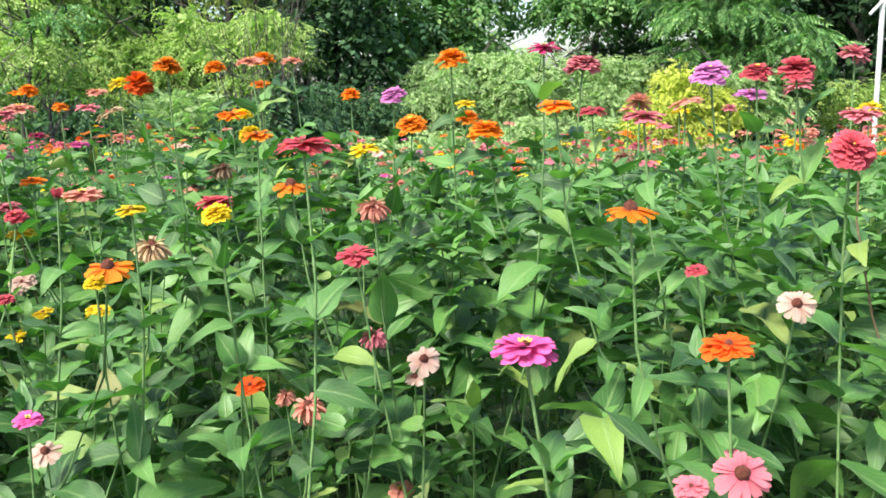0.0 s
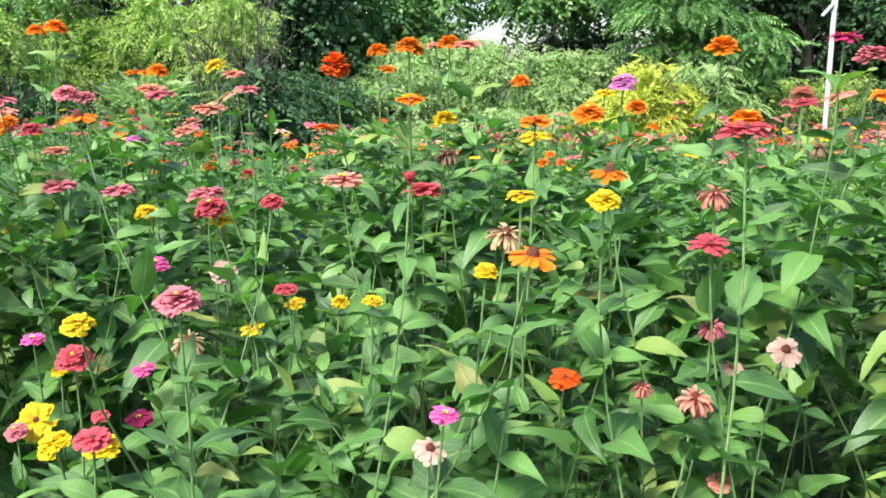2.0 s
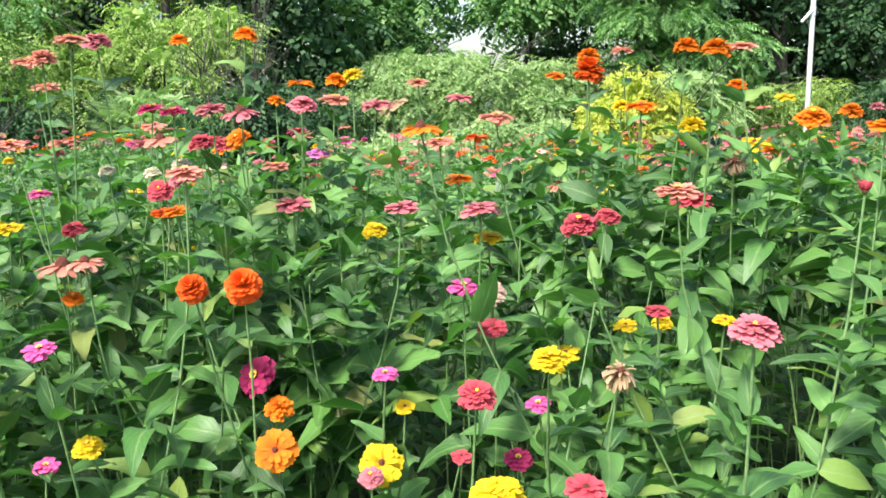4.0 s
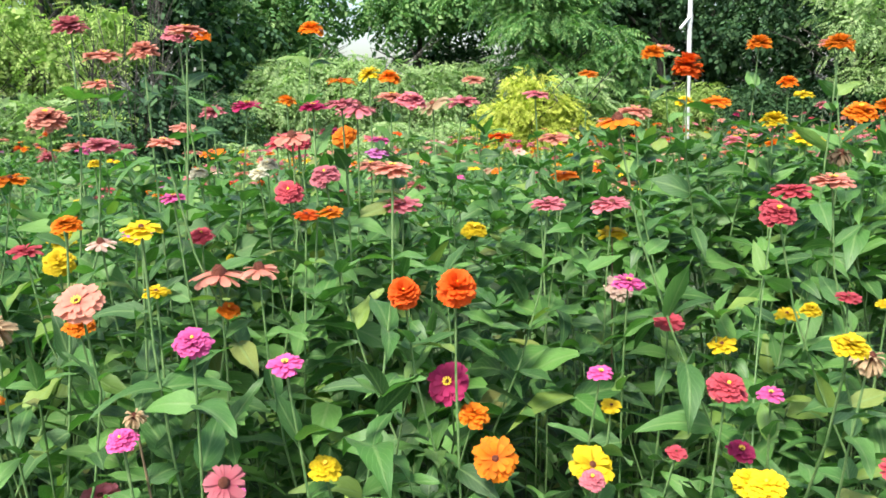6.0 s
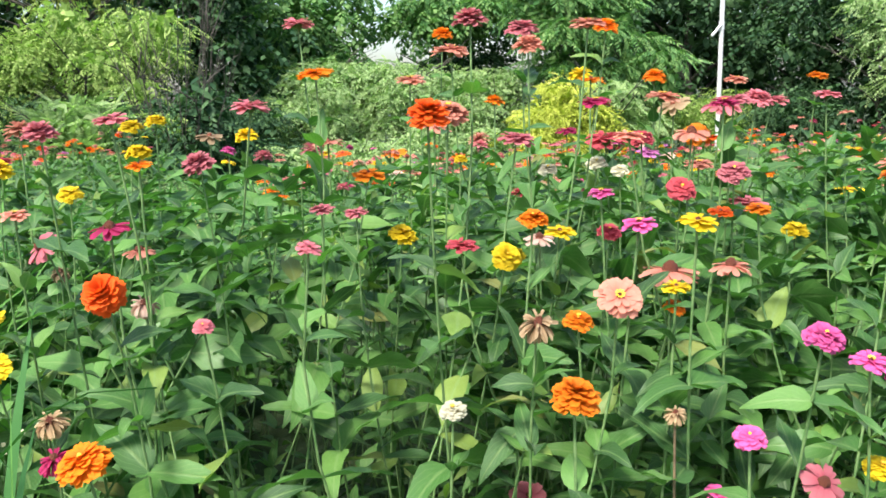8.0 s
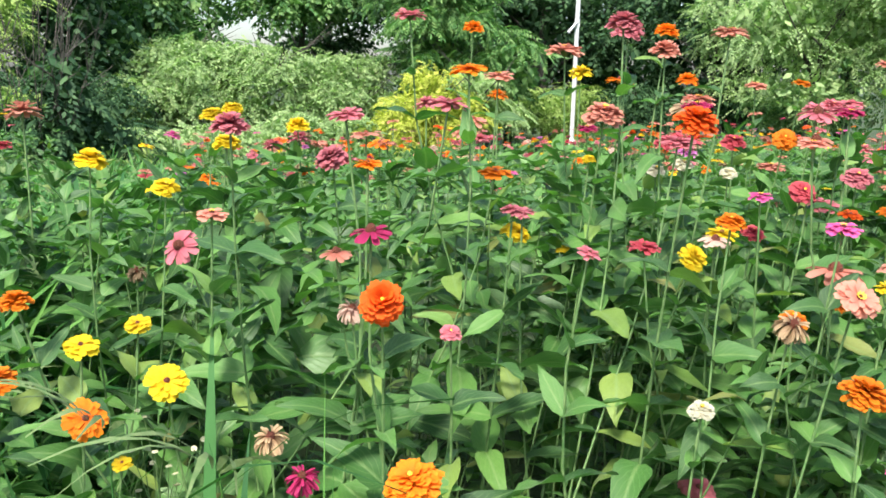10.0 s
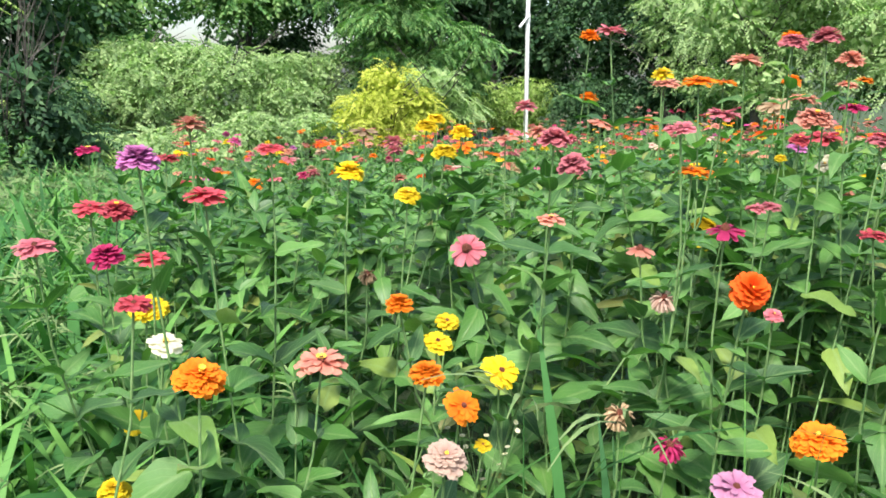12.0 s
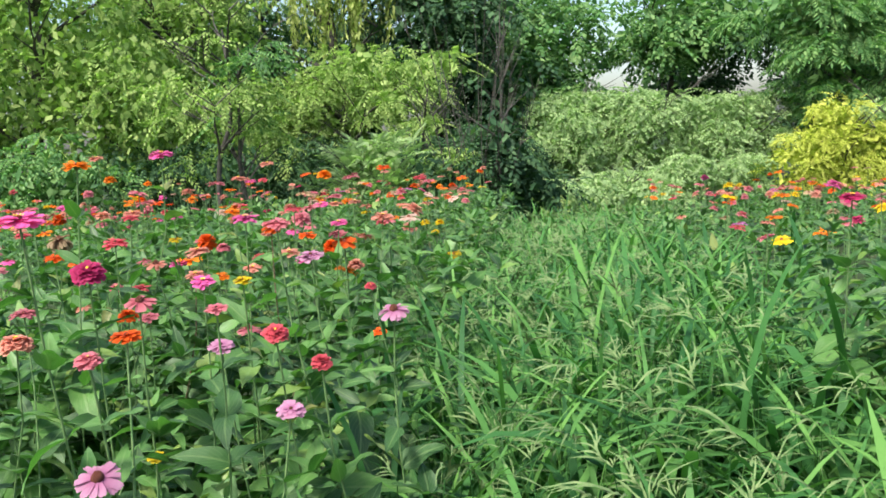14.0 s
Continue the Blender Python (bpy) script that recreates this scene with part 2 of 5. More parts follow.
KITE = (np.array([(0, 0, 0), (0.27, 0.42, -0.05), (0, 1, -0.12), (-0.27, 0.42, -0.05)], float), np.array([(0, 1, 2, 3)]),
        np.array([(0.5, 0), (1, 0.4), (0.5, 1), (0, 0.4)], float))


def tube(path, radii, sides=6):
    P, r = np.asarray(path, float), np.asarray(radii, float)
    d = np.gradient(P, axis=0)
    d /= np.linalg.norm(d, axis=1)[:, None] + 1e-9
    ref = np.where(np.abs(d[:, 2:3]) > 0.9, np.array([[1.0, 0, 0]]), np.array([[0, 0, 1.0]]))
    a = np.cross(d, ref)
    a /= np.linalg.norm(a, axis=1)[:, None]
    b = np.cross(d, a)
    t = np.linspace(0, 2 * np.pi, sides + 1)
    ring = P[:, None] + r[:, None, None] * (np.cos(t)[None, :, None] * a[:, None] + np.sin(t)[None, :, None] * b[:, None])
    return grid_piece(ring)


def part(name, me, parent, label="", m=None):
    ob = new(name, me)
    ob.parent = parent
    if m is not None:
        ob.matrix_basis = m
    return tagged(ob, label) if label else ob


def ground_z(x, y):
    return -0.045 * np.clip(np.asarray(y, float) - 3, 0, 22)


# ---- ground ----
gx = np.concatenate([[-400, -150, -60], np.linspace(-25, 25, 61), [60, 150, 400]])
gy = np.concatenate([[-400, -150, -60], np.linspace(-20, 40, 71), [60, 150, 400]])
GX, GY = np.meshgrid(gx, gy)
bumps = 0.03 * np.sin(GX * 1.7 + np.sin(GY * 1.1)) * np.cos(GY * 1.3) - 0.03
GP = np.stack([GX, GY, ground_z(GX, GY) + np.where((np.abs(GX) < 26) & (np.abs(GY) < 41), bumps, -0.03)], -1)
tagged(new("ground", mesh_from("ground", [(*grid_piece(GP), 0)], [M_SOIL])), "bare brown garden soil with weeds and litter", "ground", "", "structure")


# ---- trees and shrubs behind the beds ----
def spray_piece(pairs, leaf, wide, splay, droop):
    """A twig with leaves on both sides and one at its tip, one unit long."""
    P = []
    for i in range(pairs):
        for side in (1, -1):
            f = (i + 0.75 + 0.22 * side) / (pairs + 0.4)
            R = rot(np.array([np.pi / 2 - side * splay]), -0.22 - 0.25 * f, 0.25 * side, leaf * (1 - 0.5 * abs(f - 0.45)))
            P.append(scatter((KITE[0] * np.array([wide, 1, 1]), KITE[1], KITE[2]), R, np.array([(0, f, -droop * f * f)])))
    R = rot(np.array([np.pi / 2]), -0.5, 0, leaf * 0.9)
    P.append(scatter((KITE[0] * np.array([wide, 1, 1]), KITE[1], KITE[2]), R, np.array([(0, 0.96, -droop * 0.92)])))
    V, Q, U, n0 = [], [], [], 0
    for v, q, u in P:
        V.append(v), Q.append(q + n0), U.append(u)
        n0 += len(v)
    return np.concatenate(V), np.concatenate(Q), np.concatenate(U)


SPRAYS = {
    "broad": [spray_piece(3, 0.36, 1.25, 0.95, 0.25), spray_piece(4, 0.32, 1.1, 0.85, 0.4)],
    "fine": [spray_piece(4, 0.27, 1.0, 0.9, 0.2), spray_piece(5, 0.25, 0.9, 0.8, 0.35)],
    "frond": [spray_piece(6, 0.40, 0.62, 1.05, 0.35), spray_piece(7, 0.36, 0.6, 1.0, 0.5)],
}


def crown_sprays(rng, blobs, length, cover, lift, most):
    """Places of leafy twigs on tilted, umbrella-like pads spread over uneven ellipsoids."""
    pads = []
    for (cx, cy, cz, rx, ry, rz) in blobs:
        m = int(np.clip(9 * (rx * ry * rz) ** 0.45 + 8, 9, 30))
        d = rng.normal(size=(m, 3)) + np.array([0, -0.15, 0.25])
        d /= np.linalg.norm(d, axis=1)[:, None]
        c = np.array([cx, cy, cz]) + d * (0.42 + 0.62 * rng.random(m))[:, None] * np.array([rx, ry, rz])
        pr = (rx * ry * rz) ** (1 / 3) * (0.20 + 0.30 * rng.random(m))
        pads += [(*c[i], *d[i], pr[i]) for i in range(m)]
    A = np.array(pads)
    n = np.maximum(3, cover * np.pi * A[:, 6] ** 2 / (length * length * 0.45)).astype(int)
    if n.sum() > most:
        n = np.maximum(2, n * most // n.sum())
    k = np.repeat(np.arange(len(A)), n)
    c, d, pr = A[k, :3], A[k, 3:6], A[k, 6]
    N = len(k)
    rho, phi = np.sqrt(rng.random(N)), rng.random(N) * 2 * np.pi
    off = np.stack([np.cos(phi), np.sin(phi)], -1) * (rho * pr)[:, None]
    T = c.copy()
    T[:, :2] += off
    T[:, 2] += -0.30 * pr * rho ** 2 - 0.45 * (off * d[:, :2]).sum(1) + rng.normal(0, 0.10, N) * pr
    way = off + 0.7 * d[:, :2] * pr[:, None]
    az = np.arctan2(way[:, 1], way[:, 0]) + rng.normal(0, 0.55, N)
    R = rot(az, 0.12 - 0.5 * rho + lift + rng.normal(0, 0.36, N), rng.normal(0, 0.4, N), length * (0.65 + 0.65 * rng.random(N)))
    keep = T[:, 2] > ground_z(0, T[:, 1]) + 0.05
    return R[keep], T[keep]


def crown_fill(rng, blobs, size, layers):
    """Large shaded leaves inside a crown."""
    T = []
    for (cx, cy, cz, rx, ry, rz) in blobs:
        k = int(layers * np.pi * rx * rz / (0.27 * size * size)) + 1
        d = rng.normal(size=(k, 3))
        d *= (0.80 * rng.random(k) ** 0.4 / np.linalg.norm(d, axis=1))[:, None]
        T.append(np.array([cx, cy, cz]) + d * np.array([rx, ry, rz]))
    T = np.concatenate(T)
    T = T[T[:, 2] > ground_z(0, T[:, 1]) + 0.05]
    n = len(T)
    return rot(rng.random(n) * 6.28, rng.normal(-0.5, 0.5, n), rng.normal(0, 0.6, n), size * (0.6 + 0.7 * rng.random(n))), T


def limbs(rng, x, y, z0, height, spread, r0, count, forks=3):
    """A tapered trunk and limbs, as tube pieces."""
    out = []
    t = np.linspace(0, 1, 9)
    sway = np.cumsum(rng.normal(0, 0.02 * height, (9, 2)), 0)
    P = np.stack([x + sway[:, 0], y + sway[:, 1], z0 - 0.1 + t * height], -1)
    out.append((*tube(P, r0 * (1.15 - t) + 0.006, 8), 0))
    for _ in range(count):
        i = rng.integers(2, 8)
        a, ln = rng.random() * 2 * np.pi, spread * (0.5 + 0.6 * rng.random())
        s = np.linspace(0, 1, 6)
        d = np.stack([np.cos(a) * s * ln, np.sin(a) * s * ln, (0.5 + 0.5 * rng.random()) * ln * s ** 0.8], -1)
        B = P[i] + d + rng.normal(0, 0.02 * ln, (6, 3)) * s[:, None]
        out.append((*tube(B, r0 * 0.42 * (1.1 - s) + 0.004, 5), 0))
        for _ in range(forks):
            j = rng.integers(2, 6)
            a2, l2 = a + rng.normal(0, 0.8), ln * (0.35 + 0.3 * rng.random())
            e = np.stack([np.cos(a2) * s * l2, np.sin(a2) * s * l2, (0.3 + 0.7 * rng.random()) * l2 * s], -1)
            out.append((*tube(B[j] + e, r0 * 0.16 * (1.1 - s) + 0.003, 4), 0))
    return out


def tree(name, label, category, colour, x, y, blobs, length, cover=3.2, trunk=None, seed=1, leaf="fine", group="", most=2400, scale=1.0, lift=-0.05, fill=1.6):
    """A trunk with limbs, and a crown of leafy twigs. blobs: offsets from the foot and radii."""
    rng = np.random.default_rng(seed)
    z0 = float(ground_z(x, y))
    base = tagged(new(name), label, category, group)
    base.location = (x, y, z0)
    if trunk:
        h, spread, r0, count = trunk
        part("trunk", mesh_from("trunk", limbs(rng, 0, 0, 0, h * scale, spread * scale, r0, count), [M_BARK]), base)
    world_blobs = [(x + scale * b[0], y + scale * b[1], z0 + scale * b[2], *(scale * v for v in b[3:])) for b in blobs]
    R, T = crown_sprays(rng, world_blobs, length, cover, lift, most)
    T = T - np.array([x, y, z0])
    half = rng.random(len(T)) < 0.5
    pieces = [(*scatter(p, R[k], T[k]), 0) for p, k in zip(SPRAYS[leaf], (half, ~half))]
    if fill:
        R, T = crown_fill(rng, world_blobs, length * 0.6, fill)
        pieces.append((*scatter(KITE, R, T - np.array([x, y, z0])), 0))
    part("crown", mesh_from("crown", pieces, [CROWN[colour]]), base)
    return base


# light green trees on the far side of the beds
tree("tree", "light green broadleaf tree with sunlit drooping leaf clumps", "tree", "light", -8.8, 16.4, [(0, 0, 3.6, 2.2, 1.6, 2.6), (1.4, -0.5, 2.2, 1.5, 1.2, 1.6), (-1.6, 0.2, 1.8, 1.5, 1.2, 1.5)], 0.28, trunk=(4.5, 1.8, 0.11, 9), seed=11, scale=1.1, most=2600)
tree("tree", "light green bushy tree behind the flower bed", "tree", "light", -6.4, 18.2, [(0, 0, 3.8, 2.0, 1.5, 2.4), (0.8, -0.6, 1.8, 1.4, 1.0, 1.4)], 0.29, trunk=(4.8, 1.6, 0.12, 9), seed=12, scale=1.05, most=2600)
tree("tree", "light green broadleaf tree with yellowish sunlit leaves", "tree", "light", -3.7, 18.0, [(0, 0, 2.6, 1.5, 1.2, 1.0), (1.3, -0.4, 2.8, 1.2, 0.9, 0.8), (-1.3, -0.2, 2.2, 1.1, 0.9, 1.0)], 0.28, trunk=(3.0, 1.6, 0.11, 9), seed=13, scale=1.03, most=2600)
tree("sapling", "slender sapling with dark trunk and thin light green leaves", "sapling", "light", -5.25, 12.9, [(-0.1, 0, 2.4, 0.75, 0.6, 0.9), (0.5, 0.2, 1.9, 0.5, 0.5, 0.5), (-0.5, 0.1, 1.7, 0.4, 0.4, 0.4)], 0.30, trunk=(3.3, 0.9, 0.04, 9), seed=14, group="saplings beside the bed", leaf="fine", fill=0)
tree("sapling", "slender sapling with dark trunk and mid green leaves", "sapling", "mid", -4.9, 13.0, [(0.2, 0, 2.5, 0.6, 0.5, 0.9)], 0.30, trunk=(3.1, 0.8, 0.036, 9), seed=15, group="saplings beside the bed", leaf="fine", fill=0)
willow = tagged(new("weeping_tree"), "tall weeping tree with hanging yellow-green twigs", "tree")
willow.location = (-3.6, 20.6, float(ground_z(0, 20.6)))
wr = np.random.default_rng(16)
part("trunk", mesh_from("trunk", limbs(wr, 0, 0, 0, 7.0, 2.0, 0.16, 12), [M_BARK]), willow)
wk = 300
hx, hy, low = wr.normal(0.4, 0.75, wk), wr.normal(0, 0.6, wk), wr.uniform(3.85, 5.2, wk)
wt, wl = [], 40
for j in range(wl):
    f = j / (wl - 1)
    wt.append(np.stack([hx + 0.12 * np.sin(f * 3 + hx * 9), hy + 0.1 * np.cos(f * 2 + hy * 7), 7.6 + (low - 7.6) * f], -1))
wt = np.concatenate(wt)
wr_r = rot(wr.random(len(wt)) * 6.28, wr.normal(-1.0, 0.25, len(wt)), wr.normal(0, 0.5, len(wt)), 0.15 * (0.7 + 0.6 * wr.random(len(wt))))
part("crown", mesh_from("crown", [(*scatter((KITE[0] * np.array([0.6, 1, 1]), KITE[1], KITE[2]), wr_r, wt), 0)], [CROWN["straw"]]), willow)
tree("feathery_bush", "low feathery grey-green bush with upright wispy shoots", "bush", "pale", -3.16, 13.4, [(0, 0, 1.15, 0.55, 0.45, 0.6), (-0.3, 0, 0.9, 0.5, 0.4, 0.55), (0.35, 0, 0.85, 0.5, 0.4, 0.5)], 0.30, trunk=(1.4, 0.5, 0.012, 26), seed=17, scale=1.1, lift=0.9, leaf="frond")
tree("shrub", "shrub with large light yellow-green leaf clumps", "shrub", "light", -2.45, 14.2, [(-0.35, 0.2, 2.35, 0.42, 0.4, 0.22), (0.15, 0, 1.9, 0.45, 0.4, 0.2), (0.5, -0.4, 1.35, 0.55, 0.4, 0.26), (-0.8, 0.3, 3.0, 0.5, 0.4, 0.25), (0.6, 0.3, 2.9, 0.5, 0.4, 0.25)], 0.30, trunk=(2.6, 0.8, 0.03, 8), seed=18)
# dark leaves, side blobs and dense fill stand in for the shadow hollow here
tree("shrub", "shrub with shade-darkened leaves and bare upright twigs at its top", "shrub", "dark", -1.55, 12.7, [(-0.1, 0, 0.75, 0.6, 0.45, 0.6), (0.1, 0.1, 1.5, 0.5, 0.4, 0.5), (0.55, 0.2, 0.85, 0.6, 0.45, 0.55), (-0.8, 0.3, 0.9, 0.6, 0.45, 0.6)], 0.34, trunk=(2.2, 0.7, 0.02, 6), seed=19, fill=3.0)
twr = np.random.default_rng(77)
twig_shrub = tagged(new("bare_shrub"), "tall thin bare upright twigs of a leafless shrub", "shrub")
twig_shrub.location = (-1.75, 12.9, float(ground_z(0, 12.9)))
f = np.linspace(0, 1, 7)
for _ in range(24):
    a, r, r0 = twr.random() * 6.28, twr.uniform(0.2, 0.95), twr.uniform(0.05, 0.3)
    h = twr.uniform(2.3, 3.7)
    go = r0 + r * f ** 1.2
    tw = np.stack([np.cos(a) * go + 0.04 * np.sin(6 * f + 3 * a), np.sin(a) * go, h * f], -1)
    twig = part("twig", mesh_from("twig", [(*tube(tw, 0.006 * (1.1 - f) + 0.002, 5), 0)], [M_BARK]), twig_shrub)
    for _ in range(4):
        j = twr.integers(2, 6)
        a2, l2 = a + twr.normal(0, 1.2), twr.uniform(0.25, 0.7)
        e = np.stack([np.cos(a2) * f * l2 * 0.5, np.sin(a2) * f * l2 * 0.5, l2 * f], -1)
        part("side_twig", mesh_from("side_twig", [(*tube(tw[j] + e, 0.004 * (1.1 - f) + 0.0015, 4), 0)], [M_BARK]), twig)
tree("weed_clump", "low light green weeds with arching feathered fronds", "weed", "light", -1.15, 13.9, [(0, 0, 0.55, 0.5, 0.4, 0.35), (-0.5, 0.1, 0.4, 0.4, 0.35, 0.25), (0.45, 0.2, 0.45, 0.4, 0.35, 0.3)], 0.39, seed=81, leaf="frond", trunk=(0.7, 0.5, 0.018, 9))
# the pale mass of shrubs
pale = "sprawling pale green shrub covered with small leaves"
tree("shrub", pale, "shrub", "pale", 1.3, 19.5, [(0, 0, 1.1, 1.0, 0.8, 0.8), (0.5, 0.4, 1.5, 0.8, 0.7, 0.6), (-0.9, -0.3, 0.7, 0.8, 0.6, 0.6)], 0.23, trunk=(1.6, 0.8, 0.04, 7), seed=21, group="pale shrubs", scale=1.4, most=2600, leaf="broad", lift=0.05)
tree("shrub", pale, "shrub", "pale", 3.7, 19.8, [(0, 0, 1.1, 1.2, 0.9, 0.9), (-0.5, 0.4, 1.65, 0.7, 0.6, 0.4), (0.7, -0.3, 0.8, 0.8, 0.6, 0.6)], 0.23, trunk=(1.7, 0.8, 0.04, 7), seed=22, group="pale shrubs", scale=1.4, most=2600, leaf="broad", lift=0.05)
tree("shrub", pale, "shrub", "pale", 6.0, 19.8, [(0, 0, 1.05, 1.0, 0.8, 0.85), (0.4, 0.3, 1.5, 0.6, 0.6, 0.45), (-0.8, -0.2, 1.4, 0.5, 0.5, 0.55)], 0.23, trunk=(1.7, 0.8, 0.04, 7), seed=23, group="pale shrubs", scale=1.4, most=2600, leaf="broad", lift=0.05)
tree("shrub", "tall uneven pale green shrub with loose sprays", "shrub", "light", 2.5, 21.0, [(0, 0, 1.5, 0.9, 0.7, 0.8), (0.9, 0.2, 1.75, 0.6, 0.5, 0.4), (-0.9, 0.1, 1.6, 0.5, 0.5, 0.5)], 0.23, trunk=(2.0, 0.9, 0.04, 9), seed=73, group="pale shrubs", scale=1.35, most=2600, leaf="broad", lift=0.05)
tree("shrub", "low pale green shrub at the end of the grass", "shrub", "pale", -0.5, 14.4, [(0, 0, 0.55, 0.9, 0.5, 0.45), (1.3, 0.6, 0.5, 0.9, 0.5, 0.4), (2.6, 1.2, 0.4, 0.9, 0.5, 0.4)], 0.23, seed=24, most=2600, leaf="broad", lift=0.05, trunk=(0.7, 0.5, 0.018, 9))
tree("shrub", "low pale green shrub in front of the taller shrubs", "shrub", "pale", 1.6, 16.2, [(0, 0, 0.6, 1.0, 0.6, 0.5), (1.6, 0.5, 0.7, 1.0, 0.6, 0.5), (3.0, 0.6, 0.6, 0.8, 0.6, 0.5)], 0.23, seed=75, group="pale shrubs", most=2600, leaf="broad", lift=0.05, trunk=(0.7, 0.5, 0.018, 9))
# the yellow bush
tree("yellow_bush", "bright yellow-green rounded bush", "bush", "yellow", 6.1, 16.2, [(0, 0, 1.05, 0.85, 0.75, 0.6), (-0.55, 0, 0.72, 0.7, 0.6, 0.45), (0.5, -0.1, 0.8, 0.7, 0.6, 0.5), (-0.1, 0, 1.45, 0.5, 0.5, 0.35), (0.1, -0.2, 0.5, 0.8, 0.5, 0.35)], 0.22, 4.0, trunk=(1.3, 0.7, 0.05, 9), seed=25, scale=1.2, most=3200, lift=0.05)
# compound-leaved trees above and beside it
tree("sumac_tree", "green tree with drooping feathered compound leaves", "tree", "mid", 8.0, 18.6, [(0, 0, 3.0, 1.5, 1.1, 1.5), (1.0, -0.8, 2.0, 1.1, 0.8, 0.8), (-0.9, 0.4, 4.0, 1.3, 1, 1)], 0.40, 3.6, trunk=(3.8, 1.5, 0.08, 9), seed=26, group="sumac trees", scale=1.1, leaf="frond", most=2600)
tree("sumac_tree", "low green sumac with drooping feathered compound leaves", "tree", "pale", 7.5, 16.6, [(0, 0, 1.5, 0.8, 0.6, 0.6), (0.7, 0, 1.0, 0.8, 0.6, 0.5)], 0.36, 3.6, trunk=(1.8, 0.9, 0.04, 7), seed=27, group="sumac trees", leaf="frond", most=2600)
tree("tree", "sunlit light green tree with layered sprays of small leaves", "tree", "pale", 12.9, 11.8, [(0, 0, 2.9, 1.9, 1.5, 1.4), (1.6, -1.6, 1.9, 1.8, 1.4, 1.0), (-0.6, -1.2, 3.9, 1.5, 1.2, 1), (-1.7, -0.2, 2.9, 1.2, 1.0, 0.9), (-1.2, -0.6, 1.6, 1.1, 0.9, 0.6)], 0.32, 2.8, trunk=(4.0, 1.8, 0.1, 9), seed=28, leaf="fine", lift=0.0, most=2500)
tree("tree", "sunlit light green tree with layered sprays of small leaves", "tree", "pale", 12.9, 8.6, [(0, 0, 2.4, 1.6, 1.8, 1.4), (1.0, 1.8, 2.8, 1.6, 1.5, 1.3), (0.2, -1.6, 1.4, 1.6, 1.4, 0.9)], 0.32, 2.8, trunk=(3.6, 1.6, 0.1, 9), seed=29, leaf="fine", lift=0.0, most=2500)
tree("tree", "small sunlit tree with layered pale green sprays", "tree", "pale", 13.7, 14.8, [(0, 0, 2.5, 1.0, 0.8, 0.6), (0.5, -0.5, 1.6, 1.1, 0.8, 0.55), (-0.4, 0.2, 3.4, 0.9, 0.8, 0.6)], 0.32, 2.8, trunk=(3.6, 1.2, 0.06, 8), seed=30, leaf="fine", fill=1.0, lift=0.0, most=2500)
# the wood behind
# "dark" trees carry the wood's shade in their crown colour
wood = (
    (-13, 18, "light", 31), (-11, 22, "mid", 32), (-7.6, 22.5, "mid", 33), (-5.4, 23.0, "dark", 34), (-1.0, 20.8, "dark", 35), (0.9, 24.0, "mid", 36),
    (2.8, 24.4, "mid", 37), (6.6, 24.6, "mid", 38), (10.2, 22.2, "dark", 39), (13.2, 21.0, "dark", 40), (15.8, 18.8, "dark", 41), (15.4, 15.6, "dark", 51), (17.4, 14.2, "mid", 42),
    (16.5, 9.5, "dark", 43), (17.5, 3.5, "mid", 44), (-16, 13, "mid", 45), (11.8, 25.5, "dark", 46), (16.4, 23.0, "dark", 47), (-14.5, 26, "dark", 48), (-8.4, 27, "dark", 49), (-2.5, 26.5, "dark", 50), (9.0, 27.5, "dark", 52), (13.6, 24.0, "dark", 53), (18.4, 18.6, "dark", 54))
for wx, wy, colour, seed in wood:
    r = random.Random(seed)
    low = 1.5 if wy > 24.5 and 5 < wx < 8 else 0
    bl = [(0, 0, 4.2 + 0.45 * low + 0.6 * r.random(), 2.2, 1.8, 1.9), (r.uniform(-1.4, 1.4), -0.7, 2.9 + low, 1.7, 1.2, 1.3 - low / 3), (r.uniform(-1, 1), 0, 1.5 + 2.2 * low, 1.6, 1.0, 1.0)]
    tree("tree", {"light": "light green", "mid": "mid green", "dark": "shade-coloured"}[colour] + " broadleaf tree in the wood behind the garden", "tree", colour, wx, wy, bl, 0.52, 3.0, trunk=(6.0, 2.0, 0.15, 10), seed=seed, group="wood behind the garden", leaf="broad", most=950 if wy > 15 and wx > -9 else 600)
# "dark" bushes fill shadowed hollows; the shade is painted in their leaf colour
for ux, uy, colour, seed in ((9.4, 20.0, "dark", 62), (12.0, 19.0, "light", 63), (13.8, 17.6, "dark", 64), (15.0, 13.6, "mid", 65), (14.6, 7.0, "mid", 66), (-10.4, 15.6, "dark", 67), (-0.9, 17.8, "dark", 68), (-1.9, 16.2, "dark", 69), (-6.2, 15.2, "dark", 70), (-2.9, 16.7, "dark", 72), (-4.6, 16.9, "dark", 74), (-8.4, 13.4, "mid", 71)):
    tree("bush", {"light": "light green", "mid": "mid green", "dark": "shade-darkened green"}[colour] + " undergrowth bush at the edge of the wood", "bush", colour, ux, uy, [(0, 0, 0.9, 1.3, 0.9, 0.9), (0.7, 0.1, 1.3, 0.9, 0.8, 0.8), (-0.7, 0, 1.2, 0.9, 0.8, 0.7)], 0.30, trunk=(1.6, 0.8, 0.04, 7), seed=seed, group="undergrowth bushes", leaf="fine", most=950)

